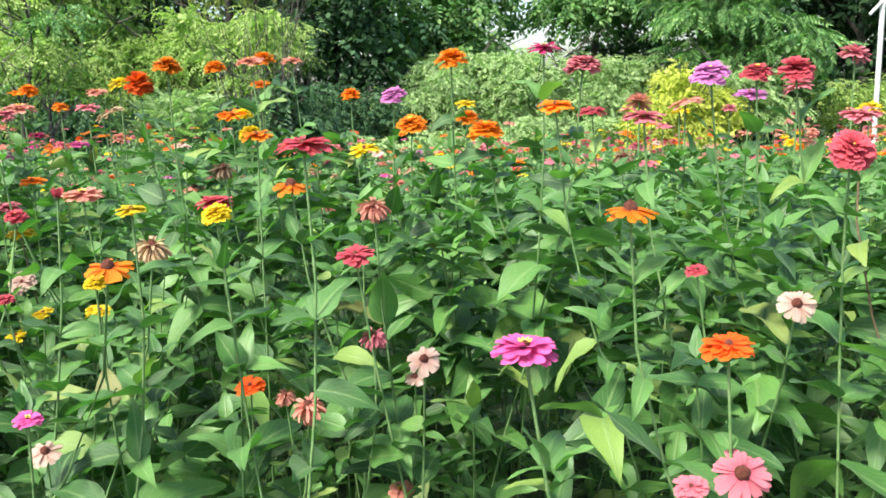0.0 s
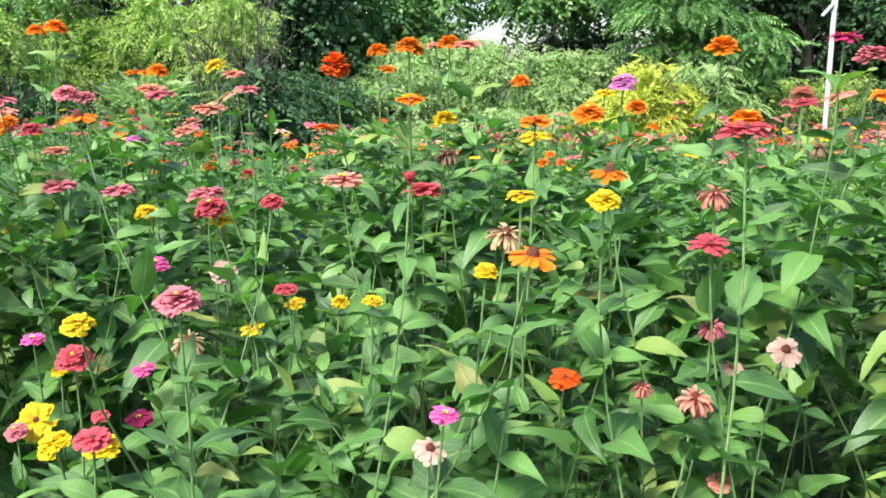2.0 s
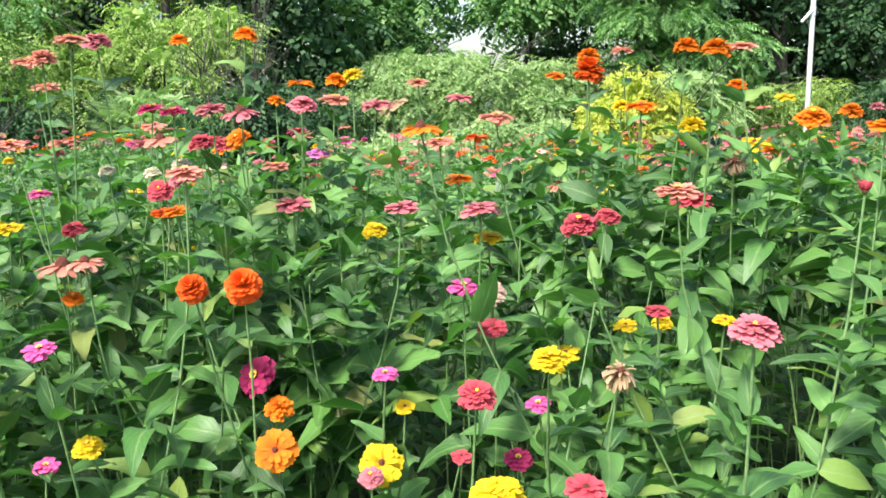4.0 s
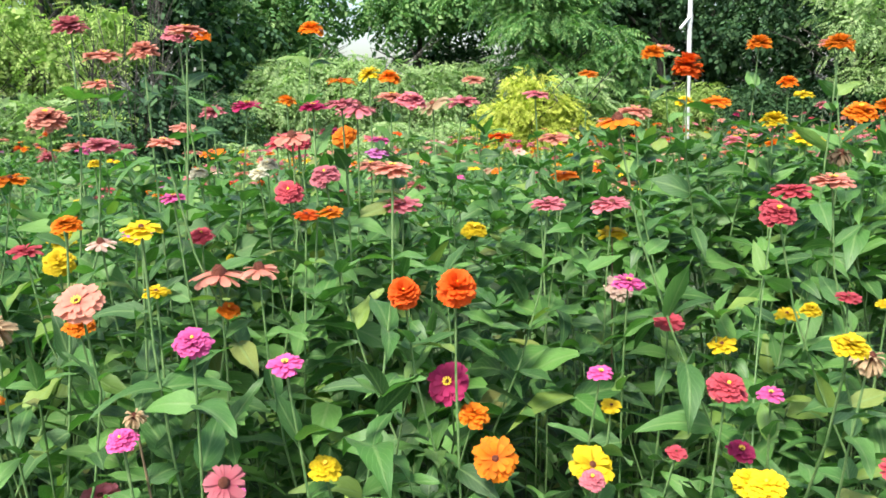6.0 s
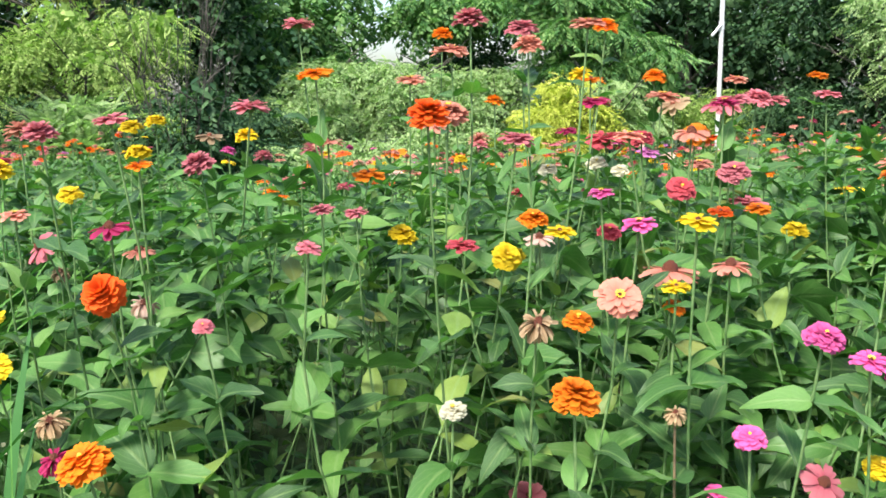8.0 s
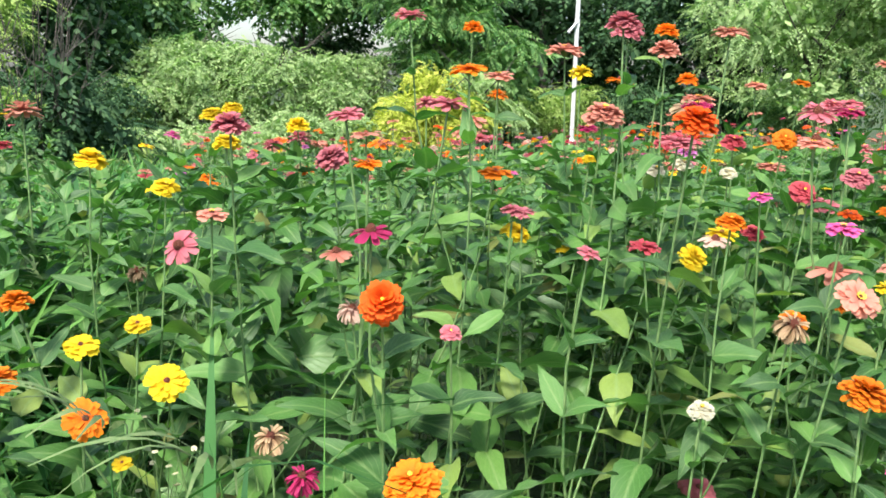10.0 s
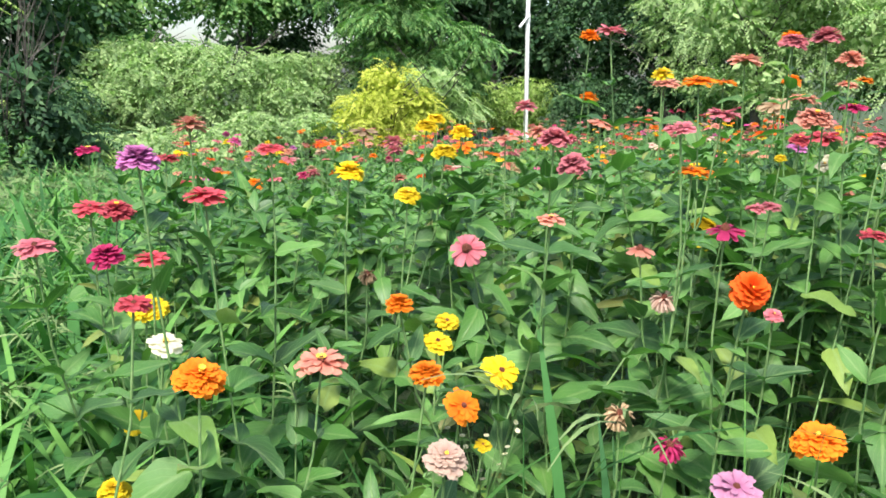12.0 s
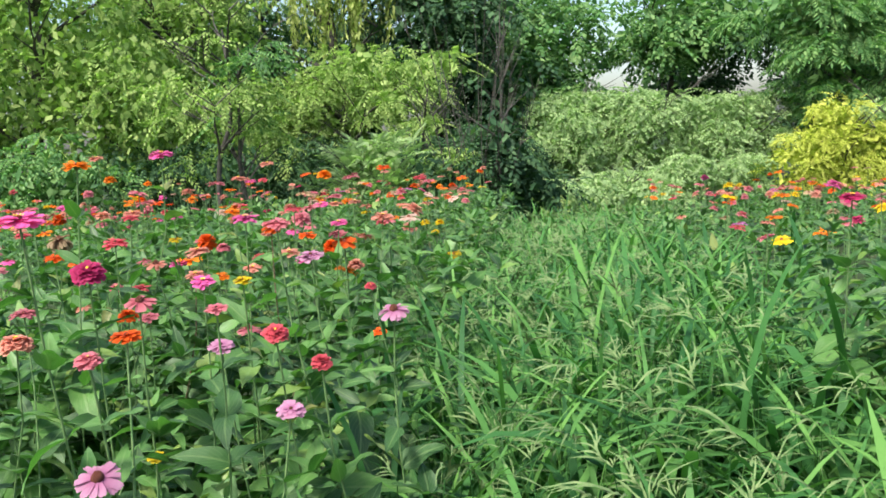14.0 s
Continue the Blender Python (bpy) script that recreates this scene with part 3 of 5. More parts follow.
# ---- pole ----
pole = tagged(new("metal_pole"), "tall pale grey metal pole with a short slanting brace", "pole")
pole.location = (10.8, 17.08, float(ground_z(0, 17.08)) - 0.05)
zz = np.linspace(0, 7.4, 12)
part("shaft", mesh_from("shaft", [(*tube(np.stack([0 * zz, 0 * zz, zz], -1), 0.056 + 0 * zz, 16), 0)], [M_POLE]), pole)
br = np.linspace(0, 1, 4)
part("brace", mesh_from("brace", [(*tube(np.stack([-0.05 - 0.26 * br, 0 * br - 0.05, 3.32 - 0.26 * br], -1), 0.035 + 0 * br, 10), 0)], [M_POLE]), pole)
part("collar", mesh_from("collar", [(*tube(np.array([(0, 0, 3.2), (0, 0, 3.4)]), np.array([0.068, 0.068]), 16), 0)], [M_POLE]), pole)
part("foot", mesh_from("foot", [(*tube(np.array([(0, 0, 0.0), (0, 0, 0.45), (0, 0, 0.46)]), np.array([0.08, 0.08, 0.056]), 16), 0)], [M_POLE]), pole)


# ---- zinnias ----
FLORETS = {}


def petal_piece(width, cup, droop, notch=0.06, rows=(0, 0.3, 0.65, 0.9, 1)):
    s = np.array(rows, float)
    w = width * np.interp(s, (0, 0.3, 0.65, 0.9, 1), (0.35, 0.78, 1.0, 0.92, 0.55))
    u = np.array([-1, 0, 1.0])
    X = w[:, None] * u
    Y = np.repeat(s[:, None], 3, 1)
    Y[-1, 1] -= notch
    Z = cup * np.abs(u)[None] * w[:, None] - droop * (s ** 2)[:, None]
    return grid_piece(np.stack([X, Y, Z], -1))


def dome_piece(r, h, rings=5, sides=10, rough=0.0, rng=None):
    a = np.linspace(0, np.pi / 2 * 0.97, rings)
    t = np.linspace(0, 2 * np.pi, sides + 1)
    rr, zz = r * np.cos(a), h * np.sin(a)
    P = np.stack([rr[:, None] * np.cos(t), rr[:, None] * np.sin(t), np.repeat(zz[:, None], sides + 1, 1)], -1)
    if rough:
        k = 1 + rough * rng.normal(size=P.shape[:2])
        k[:, -1] = k[:, 0]
        P *= k[..., None]
    return grid_piece(P)


def weld(pieces, step, mid, mat, top=0.06):
    """Joins the inner ends of petals in one hub."""
    hub, n0, V, Q, U = None, 0, [], [], []
    for v, q, u, _ in pieces:
        q = q + n0
        inner = np.arange(n0 + mid, n0 + len(v), step)
        hub = n0 + mid if hub is None else hub
        q[np.isin(q, inner)] = hub
        V.append(v), Q.append(q), U.append(u)
        n0 += len(v)
    V = np.concatenate(V)
    V[hub] = (0, 0, top)
    return V, np.concatenate(Q), np.concatenate(U), mat


def bloom_meshes(kind, seed, far=False):
    """Pieces of petals and of the disc, for a bloom one unit across that faces +z."""
    rng = np.random.default_rng(seed)
    petals, disc, green, plan = [], [], [], []
    rows = (0, 0.6, 1) if far else (0, 0.45, 0.85, 1) if kind == "double" else (0, 0.3, 0.65, 0.9, 1)
    pp = lambda w, c, d: petal_piece(w, c, d, 0.05, rows)

    wild = 0.2 if kind == "withered" else 0.12

    def ring(n, length, rise, base_r, z, piece, jitter=0.10):
        az = np.arange(n) * 2 * np.pi / n + rng.random() * 6 + rng.normal(0, jitter, n)
        R = rot(az, rise + rng.normal(0, wild, n), rng.normal(0, 1.4 * wild, n), length * (0.90 + 0.2 * rng.random(n)))
        T = np.stack([np.cos(az) * base_r, np.sin(az) * base_r, np.full(n, z)], -1)
        petals.append((*scatter(piece, R, T), 0))
        plan.append((piece, R, T))
    if kind == "double":
        # three habits: a flat two-tiered head, a full ball and a shallow dome
        low, high, tall, inner = ((-0.20, 0.55, 0.11, 0.22), (-0.55, 1.20, 0.11, 0.31), (-0.20, 0.95, 0.15, 0.18))[seed % 3]
        lay = 4 if far else 7
        for i in range(lay):
            f = i / (lay - 1)
            ring(int(19 - 9 * f) if not far else int(12 - 5 * f), 0.44 - (0.44 - inner) * f ** 1.2, low + (high - low) * f, 0.06 - 0.04 * f, 0.02 + tall * f, pp(0.235 + 0.05 * f, 0.22, 0.14))
        disc.append((*dome_piece(0.05, 0.07, 4, 8), 1))
        disc[-1][0][:, 2] += 0.13
    elif kind == "single":
        n = 10 if far else 16
        w = 0.30 if far else 0.245
        ring(n, 0.43, -0.03, 0.08, 0.02, pp(w, 0.18, 0.17), 0.05)
        ring(n - 2, 0.38, 0.12, 0.07, 0.04, pp(w, 0.2, 0.14), 0.07)
        if not far:
            ring(9, 0.28, 0.30, 0.06, 0.06, pp(w, 0.2, 0.12), 0.09)
        disc.append((*dome_piece(0.085, 0.10, 3 if far else 5, 6 if far else 9, 0.04, rng), 0))
        disc[-1][0][:, 2] += 0.04
    elif kind == "cone":
        n = 9 if far else 13
        ring(n, 0.41, -0.10, 0.09, 0.0, pp(0.29 if far else 0.24, 0.18, 0.22), 0.06)
        ring(n // 2, 0.36, -0.05, 0.09, 0.02, pp(0.18, 0.2, 0.2))
        disc.append((*dome_piece(0.14, 0.18, 7, 11, 0.06, rng), 0))
    elif kind == "withered":
        n = 10 if far else 24
        ring(n, 0.40, -0.75, 0.12, 0.04, pp(0.13, 0.9, 0.45), 0.3)
        ring(n - 4, 0.40, -0.15, 0.10, 0.08, pp(0.13, 0.9, 0.5), 0.3)
        ring(n // 2, 0.30, 0.55, 0.08, 0.12, pp(0.14, 0.9, 0.4), 0.3)
        disc.append((*dome_piece(0.15, 0.26, 6, 10, 0.1, rng), 0))
    else:
        ring(9, 0.42, 1.2, 0.22, 0.1, pp(0.3, 0.5, -0.1))
        disc.append((*dome_piece(0.2, 0.3, 4, 8), 0))
    petals = [weld(petals, len(rows) * 3, 1, 0)]
    if not far and kind in ("double", "single"):
        m = 9
        az = np.arange(m) * 2 * np.pi / m
        R = rot(az, 0.9, 0, 0.06)
        rr = 0.075 if kind == "single" else 0.04
        T = np.stack([np.cos(az) * rr, np.sin(az) * rr, np.full(m, 0.12 if kind == "single" else 0.2)], -1)
        FLORETS[kind] = mesh_from("floret_ring", [weld([(*scatter((KITE[0] * np.array([1.4, 1, 1]), KITE[1], KITE[2]), R, T), 0)], 4, 0, 0, 0.1)], [M_FLORET])
    cup = dome_piece(0.13, 0.17, 4, 8)
    cup[0][:, 2] *= -1
    green.append((*cup, 0))
    return petals, disc, green, plan


DISC_MESH, PETAL_MESH, CUP_MESH, PLAN, ONE = {}, {}, {}, {}, {}
for kind in ("double", "single", "cone", "withered", "bud"):
    for v in range(3):
        p_, d_, g_, PLAN[kind, v] = bloom_meshes(kind, 100 + v)
        DISC_MESH[kind, v] = mesh_from("disc", d_, [M_DISC, M_FLORET])
        CUP_MESH[kind, v] = mesh_from("calyx", g_, [M_SEPAL])
        for colour in PETAL:
            PETAL_MESH[kind, colour, v] = (p_, colour)
LEAF_MESH = [mesh_from("leaf", [(*p, 0)], [M_LEAF]) for p in LEAVES]
HEADS, PLANT_LEAVES = [], []
WORD = {"lilac": "lilac pink", "hot_pink": "hot pink", "coral_red": "coral red", "cream": "creamy pink", "brown": "dry brown", "magenta": "deep magenta"}
FORM = {"double": "full double", "single": "flat single", "cone": "ageing cone-centred", "withered": "withered", "bud": "half-open"}
zr = np.random.default_rng(3)


def stem_path(bx, by, hx, hy, z, ax, n=8):
    """From the foot to just under a bloom whose axis is ax."""
    t = np.linspace(0, 1, n)[:, None]
    p0, p3 = np.array([bx, by, -0.03]), np.array([hx, hy, z])
    p1, p2 = p0 + np.array([*zr.normal(0, 0.05, 2), z * 0.42]), p3 - np.array(ax) * z * 0.14 - np.array([*zr.normal(0, 0.02, 2), z * 0.2])
    return (1 - t) ** 3 * p0 + 3 * t * (1 - t) ** 2 * p1 + 3 * t * t * (1 - t) * p2 + t ** 3 * p3


def zinnia(kind, colour, x, y, z, size, lean, way):
    """A zinnia: bloom at x, y, z, its width in cm, and how far and which way (degrees) it faces."""
    HEADS.append((x, y, z))
    lean, way, d = radians(lean * (0.55 if lean < 45 else 0.85)), radians(way + zr.normal(0, 15)), size / 100 * 0.90
    axis = Vector((math.sin(lean) * math.cos(way), math.sin(lean) * math.sin(way), math.cos(lean)))
    bx, by = x + zr.normal(0, 0.17), y + 0.03 + zr.normal(0, 0.10)
    g = float(ground_z(bx, by))
    base = tagged(new("zinnia"), "%s %s zinnia on a tall green stem" % (FORM[kind], WORD.get(colour, colour)), "flower", "zinnias in the bed")
    base.location = (bx, by, g)
    P = stem_path(0, 0, x - bx, y - by, z - g, axis)
    part("stem", mesh_from("stem", [(*tube(P, np.linspace(0.0027, 0.0017, len(P)), 5), 0)], [M_DRYSTEM if zr.random() < 0.02 else M_STEM]), base)
    v = int(zr.integers(3))
    if kind == "double":
        v = (0, 0, 1)[v] if colour == "vermilion" else (1, 1, 2)[v] if colour == "orange" else (2, 2, 1)[v]
    loose = kind in ("single", "cone") and size > 6.85
    key = CUP_MESH[kind, v] if loose else PETAL_MESH[kind, colour, v]
    if isinstance(key, tuple):
        key = PETAL_MESH[kind, colour, v] = mesh_from("bloom", key[0], [PETAL[colour]])
    m = Matrix.Translation(Vector(P[-1]) + axis * d * 0.1) @ axis.to_track_quat("Z", "Y").to_matrix().to_4x4() @ Matrix.Rotation(zr.random() * 6.28, 4, "Z") @ Matrix.Diagonal((d, d, d, 1))
    head = part("bloom", key, base, "%s petals" % WORD.get(colour, colour), m)
    part("disc", DISC_MESH[kind, v], head)
    if kind in FLORETS and (colour in ("hot_pink", "magenta", "white", "salmon") if kind == "single" else zr.random() < 0.3):
        part("floret_ring", FLORETS[kind], head, "ring of tiny yellow florets")
    if loose:
        for k, (piece, R, T) in enumerate(PLAN[kind, v]):
            if (kind, colour, v, k) not in ONE:
                ONE[kind, colour, v, k] = mesh_from("petal", [(*piece, 0)], [PETAL[colour]])
            for a, b in zip(R, T):
                mm = Matrix(a.tolist()).to_4x4()
                mm.translation = b
                part("petal", ONE[kind, colour, v, k], head, "", mm)
    else:
        part("calyx", CUP_MESH[kind, v], head)
    # opposite pairs of leaves down the stem
    h, turn = z - g, zr.random() * 6.28
    drop = 0.07 + 0.05 * zr.random()
    for pair in range(5):
        zc = h - drop
        if zc < 0.25:
            break
        i = np.interp(zc, P[:, 2], np.arange(len(P)))
        c = np.array([np.interp(i, np.arange(len(P)), P[:, k]) for k in range(3)])
        length = (0.062 + 0.016 * pair) * (0.85 + 0.4 * zr.random())
        for s in (0, math.pi):
            R = rot(turn + s + zr.normal(0, 0.2), 0.42 - 0.12 * pair + zr.normal(0, 0.32), zr.normal(0, 0.4), length)
            mm = Matrix(R.tolist()).to_4x4()
            mm.translation = c
            PLANT_LEAVES.append((part("leaf", LEAF_MESH[int(zr.integers(8))], base, "", mm), (bx + c[0] + 0.6 * R[0, 1], by + c[1] + 0.6 * R[1, 1], g + c[2] + 0.6 * R[2, 1])))
        turn += math.pi / 2 + zr.normal(0, 0.2)
        drop += 0.075 + 0.035 * zr.random()


zinnia("cone", "orange", -0.44, 0.87, 1.00, 6.8, 20, -96)
zinnia("double", "yellow", -0.32, 0.96, 1.05, 4.9, 32, -102)
zinnia("single", "hot_pink", -0.55, 0.85, 0.82, 3.9, 24, -89)
zinnia("cone", "cream", -0.56, 0.91, 0.75, 5.0, 40, -89)
zinnia("double", "rose", -0.84, 0.85, 0.975, 5.8, 16, -101)
zinnia("double", "violet", -0.06, 1.57, 1.19, 6.5, 32, -106)
zinnia("single", "coral_red", -0.19, 0.85, 1.14, 7.3, 8, -110)
zinnia("single", "coral_red", -0.14, 1.02, 0.97, 6.2, 24, -110)
zinnia("double", "yellow", -0.48, 0.94, 0.97, 3.7, 32, -93)
zinnia("double", "vermilion", -1.33, 1.35, 0.94, 6.6, 48, -91)
zinnia("double", "vermilion", -1.40, 1.36, 0.94, 5.3, 48, -115)
zinnia("double", "yellow", -0.99, 1.01, 0.91, 4.9, 24, -89)
zinnia("double", "coral_red", -1.04, 1.15, 0.82, 6.1, 40, -87)
zinnia("single", "orange", -1.30, 1.30, 0.71, 6.9, 64, -75)
zinnia("single", "coral_red", -0.97, 0.95, 0.78, 5.2, 24, -91)
zinnia("double", "coral_red", -0.76, 1.39, 1.00, 5.0, 16, -100)
zinnia("single", "yellow", -1.15, 1.30, 0.67, 7.2, 56, -82)
zinnia("double", "hot_pink", -1.68, 1.22, 0.95, 4.9, 40, -101)
zinnia("single", "hot_pink", -1.58, 1.25, 0.90, 4.6, 24, -108)
zinnia("single", "magenta", -1.32, 1.41, 0.785, 7.2, 64, -110)
zinnia("double", "orange", -1.91, 1.33, 0.88, 6.5, 28, -86)
zinnia("double", "yellow", -1.54, 1.26, 0.76, 4.8, 32, -109)
zinnia("double", "rose", -1.43, 1.67, 1.07, 6.1, 40, -108)
zinnia("double", "orange", -1.34, 1.89, 1.12, 6.0, 48, -109)
zinnia("single", "salmon", -1.80, 1.42, 0.96, 6.4, 52, -111)
zinnia("withered", "brown", -1.90, 1.44, 0.93, 5.4, 40, -105)
zinnia("double", "hot_pink", -1.76, 1.23, 0.85, 4.0, 40, -119)
zinnia("double", "orange", -1.81, 1.50, 0.91, 4.8, 24, -109)
zinnia("double", "orange", -1.82, 1.61, 1.03, 5.1, 16, -107)
zinnia("double", "vermilion", -2.00, 1.53, 1.18, 6.2, 40, -98)
zinnia("single", "rose", -2.15, 1.54, 1.03, 3.5, 40, -90)
zinnia("double", "white", -1.61, 1.97, 1.06, 4.3, 24, -110)
zinnia("double", "coral_red", -1.48, 1.74, 1.04, 5.9, 48, -119)
zinnia("double", "vermilion", -2.38, 1.62, 0.98, 6.2, 56, -136)
zinnia("double", "cream", -2.84, 1.66, 0.86, 5.6, 40, -110)
zinnia("single", "orange", -2.67, 1.86, 0.81, 5.9, 64, -115)
zinnia("single", "yellow", -2.56, 1.91, 0.82, 6.4, 48, -119)
zinnia("cone", "rose", -2.49, 2.08, 0.97, 7.2, 62, -118)
zinnia("double", "orange", -3.03, 1.86, 0.93, 6.7, 40, -95)
zinnia("single", "yellow", -2.66, 1.93, 0.88, 5.0, 40, -114)
zinnia("double", "orange", -2.41, 1.49, 0.825, 7.2, 32, -140)
zinnia("single", "lilac", -2.574, 1.49, 0.815, 6.0, 36, -110)
zinnia("single", "salmon", -2.85, 1.92, 0.89, 7.3, 16, -104)
zinnia("double", "orange", -2.73, 1.92, 0.95, 4.7, 16, -111)
zinnia("double", "yellow", -2.91, 2.45, 0.85, 6.4, 40, -113)
zinnia("double", "yellow", -2.58, 2.32, 1.08, 6.4, 24, -127)
zinnia("cone", "lilac", -3.94, 2.78, 0.98, 6.2, 36, -94)
zinnia("double", "coral_red", -4.14, 2.69, 0.98, 5.1, 32, -87)
zinnia("single", "lilac", -4.12, 2.57, 0.89, 4.8, 32, -87)
zinnia("cone", "lilac", -4.34, 2.36, 0.90, 6.4, 40, -74)
zinnia("double", "magenta", -4.45, 2.83, 1.08, 6.8, 40, -75)
zinnia("single", "yellow", -3.37, 5.55, 0.64, 8.2, 48, -99)
zinnia("single", "hot_pink", -4.28, 2.95, 1.03, 5.0, 32, -82)
zinnia("single", "hot_pink", -4.00, 3.71, 1.04, 5.6, 8, -92)
zinnia("single", "hot_pink", -4.44, 3.58, 1.26, 6.9, 8, -80)
zinnia("single", "hot_pink", 0.02, 0.55, 0.97, 6.9, 4, -101)
zinnia("single", "vermilion", 0.25, 0.64, 0.93, 6.5, 12, -114)
zinnia("cone", "cream", 0.44, 0.86, 0.91, 5.7, 56, -118)
zinnia("cone", "rose", 0.26, 0.62, 0.80, 6.8, 48, -115)
zinnia("single", "rose", 0.19, 0.58, 0.81, 3.9, 32, -112)
zinnia("cone", "orange", 0.16, 0.69, 1.07, 6.5, 8, -108)
zinnia("double", "coral_red", 0.49, 0.84, 1.11, 6.8, 48, -121)
zinnia("double", "violet", 0.41, 1.09, 1.21, 7.0, 32, -113)
zinnia("double", "coral_red", 0.55, 1.10, 1.21, 6.8, 32, -118)
zinnia("double", "coral_red", 0.53, 1.19, 1.21, 6.1, 24, -116)
zinnia("double", "rose", 0.25, 1.24, 1.23, 7.4, 8, -104)
zinnia("single", "magenta", 0.18, 1.22, 1.26, 6.0, 8, -102)
zinnia("double", "orange", 0.04, 1.36, 1.25, 6.8, 16, -96)
zinnia("single", "rose", 0.29, 1.04, 1.15, 6.9, 0, -109)
zinnia("single", "coral_red", 0.36, 1.59, 1.14, 6.8, 16, -105)
zinnia("single", "orange", 0.17, 1.09, 1.17, 6.1, 16, -103)
zinnia("double", "orange", 0.10, 1.37, 1.12, 7.9, 16, -98)
zinnia("withered", "brown", 0.46, 1.69, 1.03, 6.0, 16, -107)
zinnia("single", "coral_red", 0.34, 0.95, 0.94, 3.8, 24, -112)
zinnia("double", "orange", -0.50, 1.53, 1.26, 6.5, 16, -77)
zinnia("withered", "salmon", -0.11, 1.07, 1.03, 5.6, 16, -90)
zinnia("single", "salmon", -0.33, 2.31, 1.29, 6.8, 8, -85)
zinnia("double", "yellow", -0.44, 2.06, 1.15, 5.4, 16, -81)
zinnia("double", "yellow", -0.39, 1.81, 1.11, 6.8, 8, -82)
zinnia("withered", "brown", -0.43, 1.04, 0.99, 6.0, 16, -75)
zinnia("single", "rose", 0.63, 1.05, 1.14, 6.8, 8, -121)
zinnia("single", "violet", 0.59, 1.34, 1.17, 6.8, 8, -115)
zinnia("single", "yellow", 0.17, 2.31, 1.15, 6.8, 16, -96)
zinnia("double", "orange", -1.32, 2.25, 1.34, 6.8, 16, -71)
zinnia("double", "vermilion", -0.63, 1.80, 1.23, 7.8, 16, -87)
zinnia("double", "orange", -0.51, 2.10, 1.27, 6.8, 16, -91)
zinnia("single", "orange", -0.45, 2.51, 1.23, 6.8, 16, -92)
zinnia("single", "salmon", -1.11, 2.33, 1.18, 9.5, 8, -77)
zinnia("single", "rose", -0.84, 2.08, 1.18, 6.8, 8, -82)
zinnia("single", "salmon", -0.88, 1.61, 1.15, 7.2, 8, -79)
zinnia("single", "orange", -0.31, 1.33, 1.13, 6.5, 8, -99)
zinnia("single", "yellow", -0.13, 1.98, 1.05, 8.8, 16, -101)
zinnia("double", "orange", -0.16, 2.02, 1.19, 5.9, 16, -100)
zinnia("double", "orange", 0.14, 1.99, 1.12, 6.8, 16, -108)
zinnia("cone", "orange", -0.24, 1.16, 1.06, 6.7, 16, -104)
zinnia("withered", "brown", -0.42, 1.59, 1.05, 5.8, 24, -94)
zinnia("single", "salmon", -0.64, 1.39, 1.03, 8.2, 8, -86)
zinnia("bud", "coral_red", -0.56, 1.06, 1.07, 3.0, 0, -89)
zinnia("single", "rose", -1.24, 1.86, 0.98, 8.6, 8, -70)
zinnia("double", "yellow", -1.07, 1.91, 0.91, 6.5, 24, -75)
zinnia("single", "cream", -0.88, 1.66, 0.82, 6.3, 48, -79)
zinnia("single", "hot_pink", -0.98, 1.47, 0.88, 6.3, 16, -74)
zinnia("single", "coral_red", -0.74, 1.25, 0.88, 4.3, 16, -81)
zinnia("single", "yellow", -0.60, 1.30, 0.84, 4.0, 24, -87)
zinnia("single", "yellow", -0.43, 0.96, 1.06, 4.4, 8, -96)
zinnia("single", "vermilion", -0.32, 1.11, 0.75, 5.4, 32, -100)
zinnia("withered", "salmon", -0.25, 0.98, 0.78, 3.7, 16, -105)
zinnia("withered", "salmon", -0.21, 0.90, 0.79, 5.5, 24, -109)
zinnia("withered", "rose", -0.12, 1.04, 0.84, 4.8, 24, -110)
zinnia("cone", "cream", -0.05, 0.96, 0.83, 5.5, 48, -115)
zinnia("cone", "cream", -0.06, 1.08, 0.76, 4.2, 32, -112)
zinnia("double", "yellow", -1.01, 1.13, 0.69, 6.3, 24, -69)
zinnia("withered", "brown", -0.87, 1.09, 0.85, 5.3, 32, -74)
zinnia("single", "salmon", -0.09, 1.04, 0.59, 4.7, 32, -112)
zinnia("single", "salmon", -1.76, 2.08, 1.28, 8.0, 8, -78)
zinnia("single", "salmon", -1.62, 1.81, 1.31, 6.8, 8, -80)
zinnia("double", "orange", -1.52, 2.77, 1.36, 6.8, 16, -86)
zinnia("single", "magenta", -1.51, 1.97, 1.18, 6.8, 8, -85)
zinnia("cone", "rose", -1.33, 1.83, 1.17, 8.5, 16, -90)
zinnia("double", "rose", -1.21, 1.88, 1.18, 7.0, 24, -95)
zinnia("single", "magenta", -1.20, 2.65, 1.09, 6.8, 8, -93)
zinnia("single", "rose", -1.77, 1.77, 1.13, 6.8, 16, -75)
zinnia("double", "coral_red", -1.42, 1.95, 1.11, 6.1, 24, -87)
zinnia("single", "salmon", -0.89, 2.33, 1.22, 6.8, 8, -102)
zinnia("single", "salmon", -0.95, 1.78, 1.10, 6.8, 8, -104)
zinnia("double", "orange", -0.36, 1.90, 1.28, 6.8, 16, -120)
zinnia("single", "salmon", -0.36, 1.68, 1.27, 6.8, 8, -123)
zinnia("double", "orange", -0.01, 1.93, 1.11, 9.5, 32, -127)
zinnia("single", "coral_red", -0.46, 1.67, 0.97, 9.5, 8, -121)
zinnia("single", "rose", -1.06, 1.60, 1.00, 7.0, 8, -101)
zinnia("single", "salmon", -1.27, 1.97, 1.05, 6.8, 8, -92)
zinnia("single", "hot_pink", -1.06, 2.63, 1.06, 6.8, 8, -97)
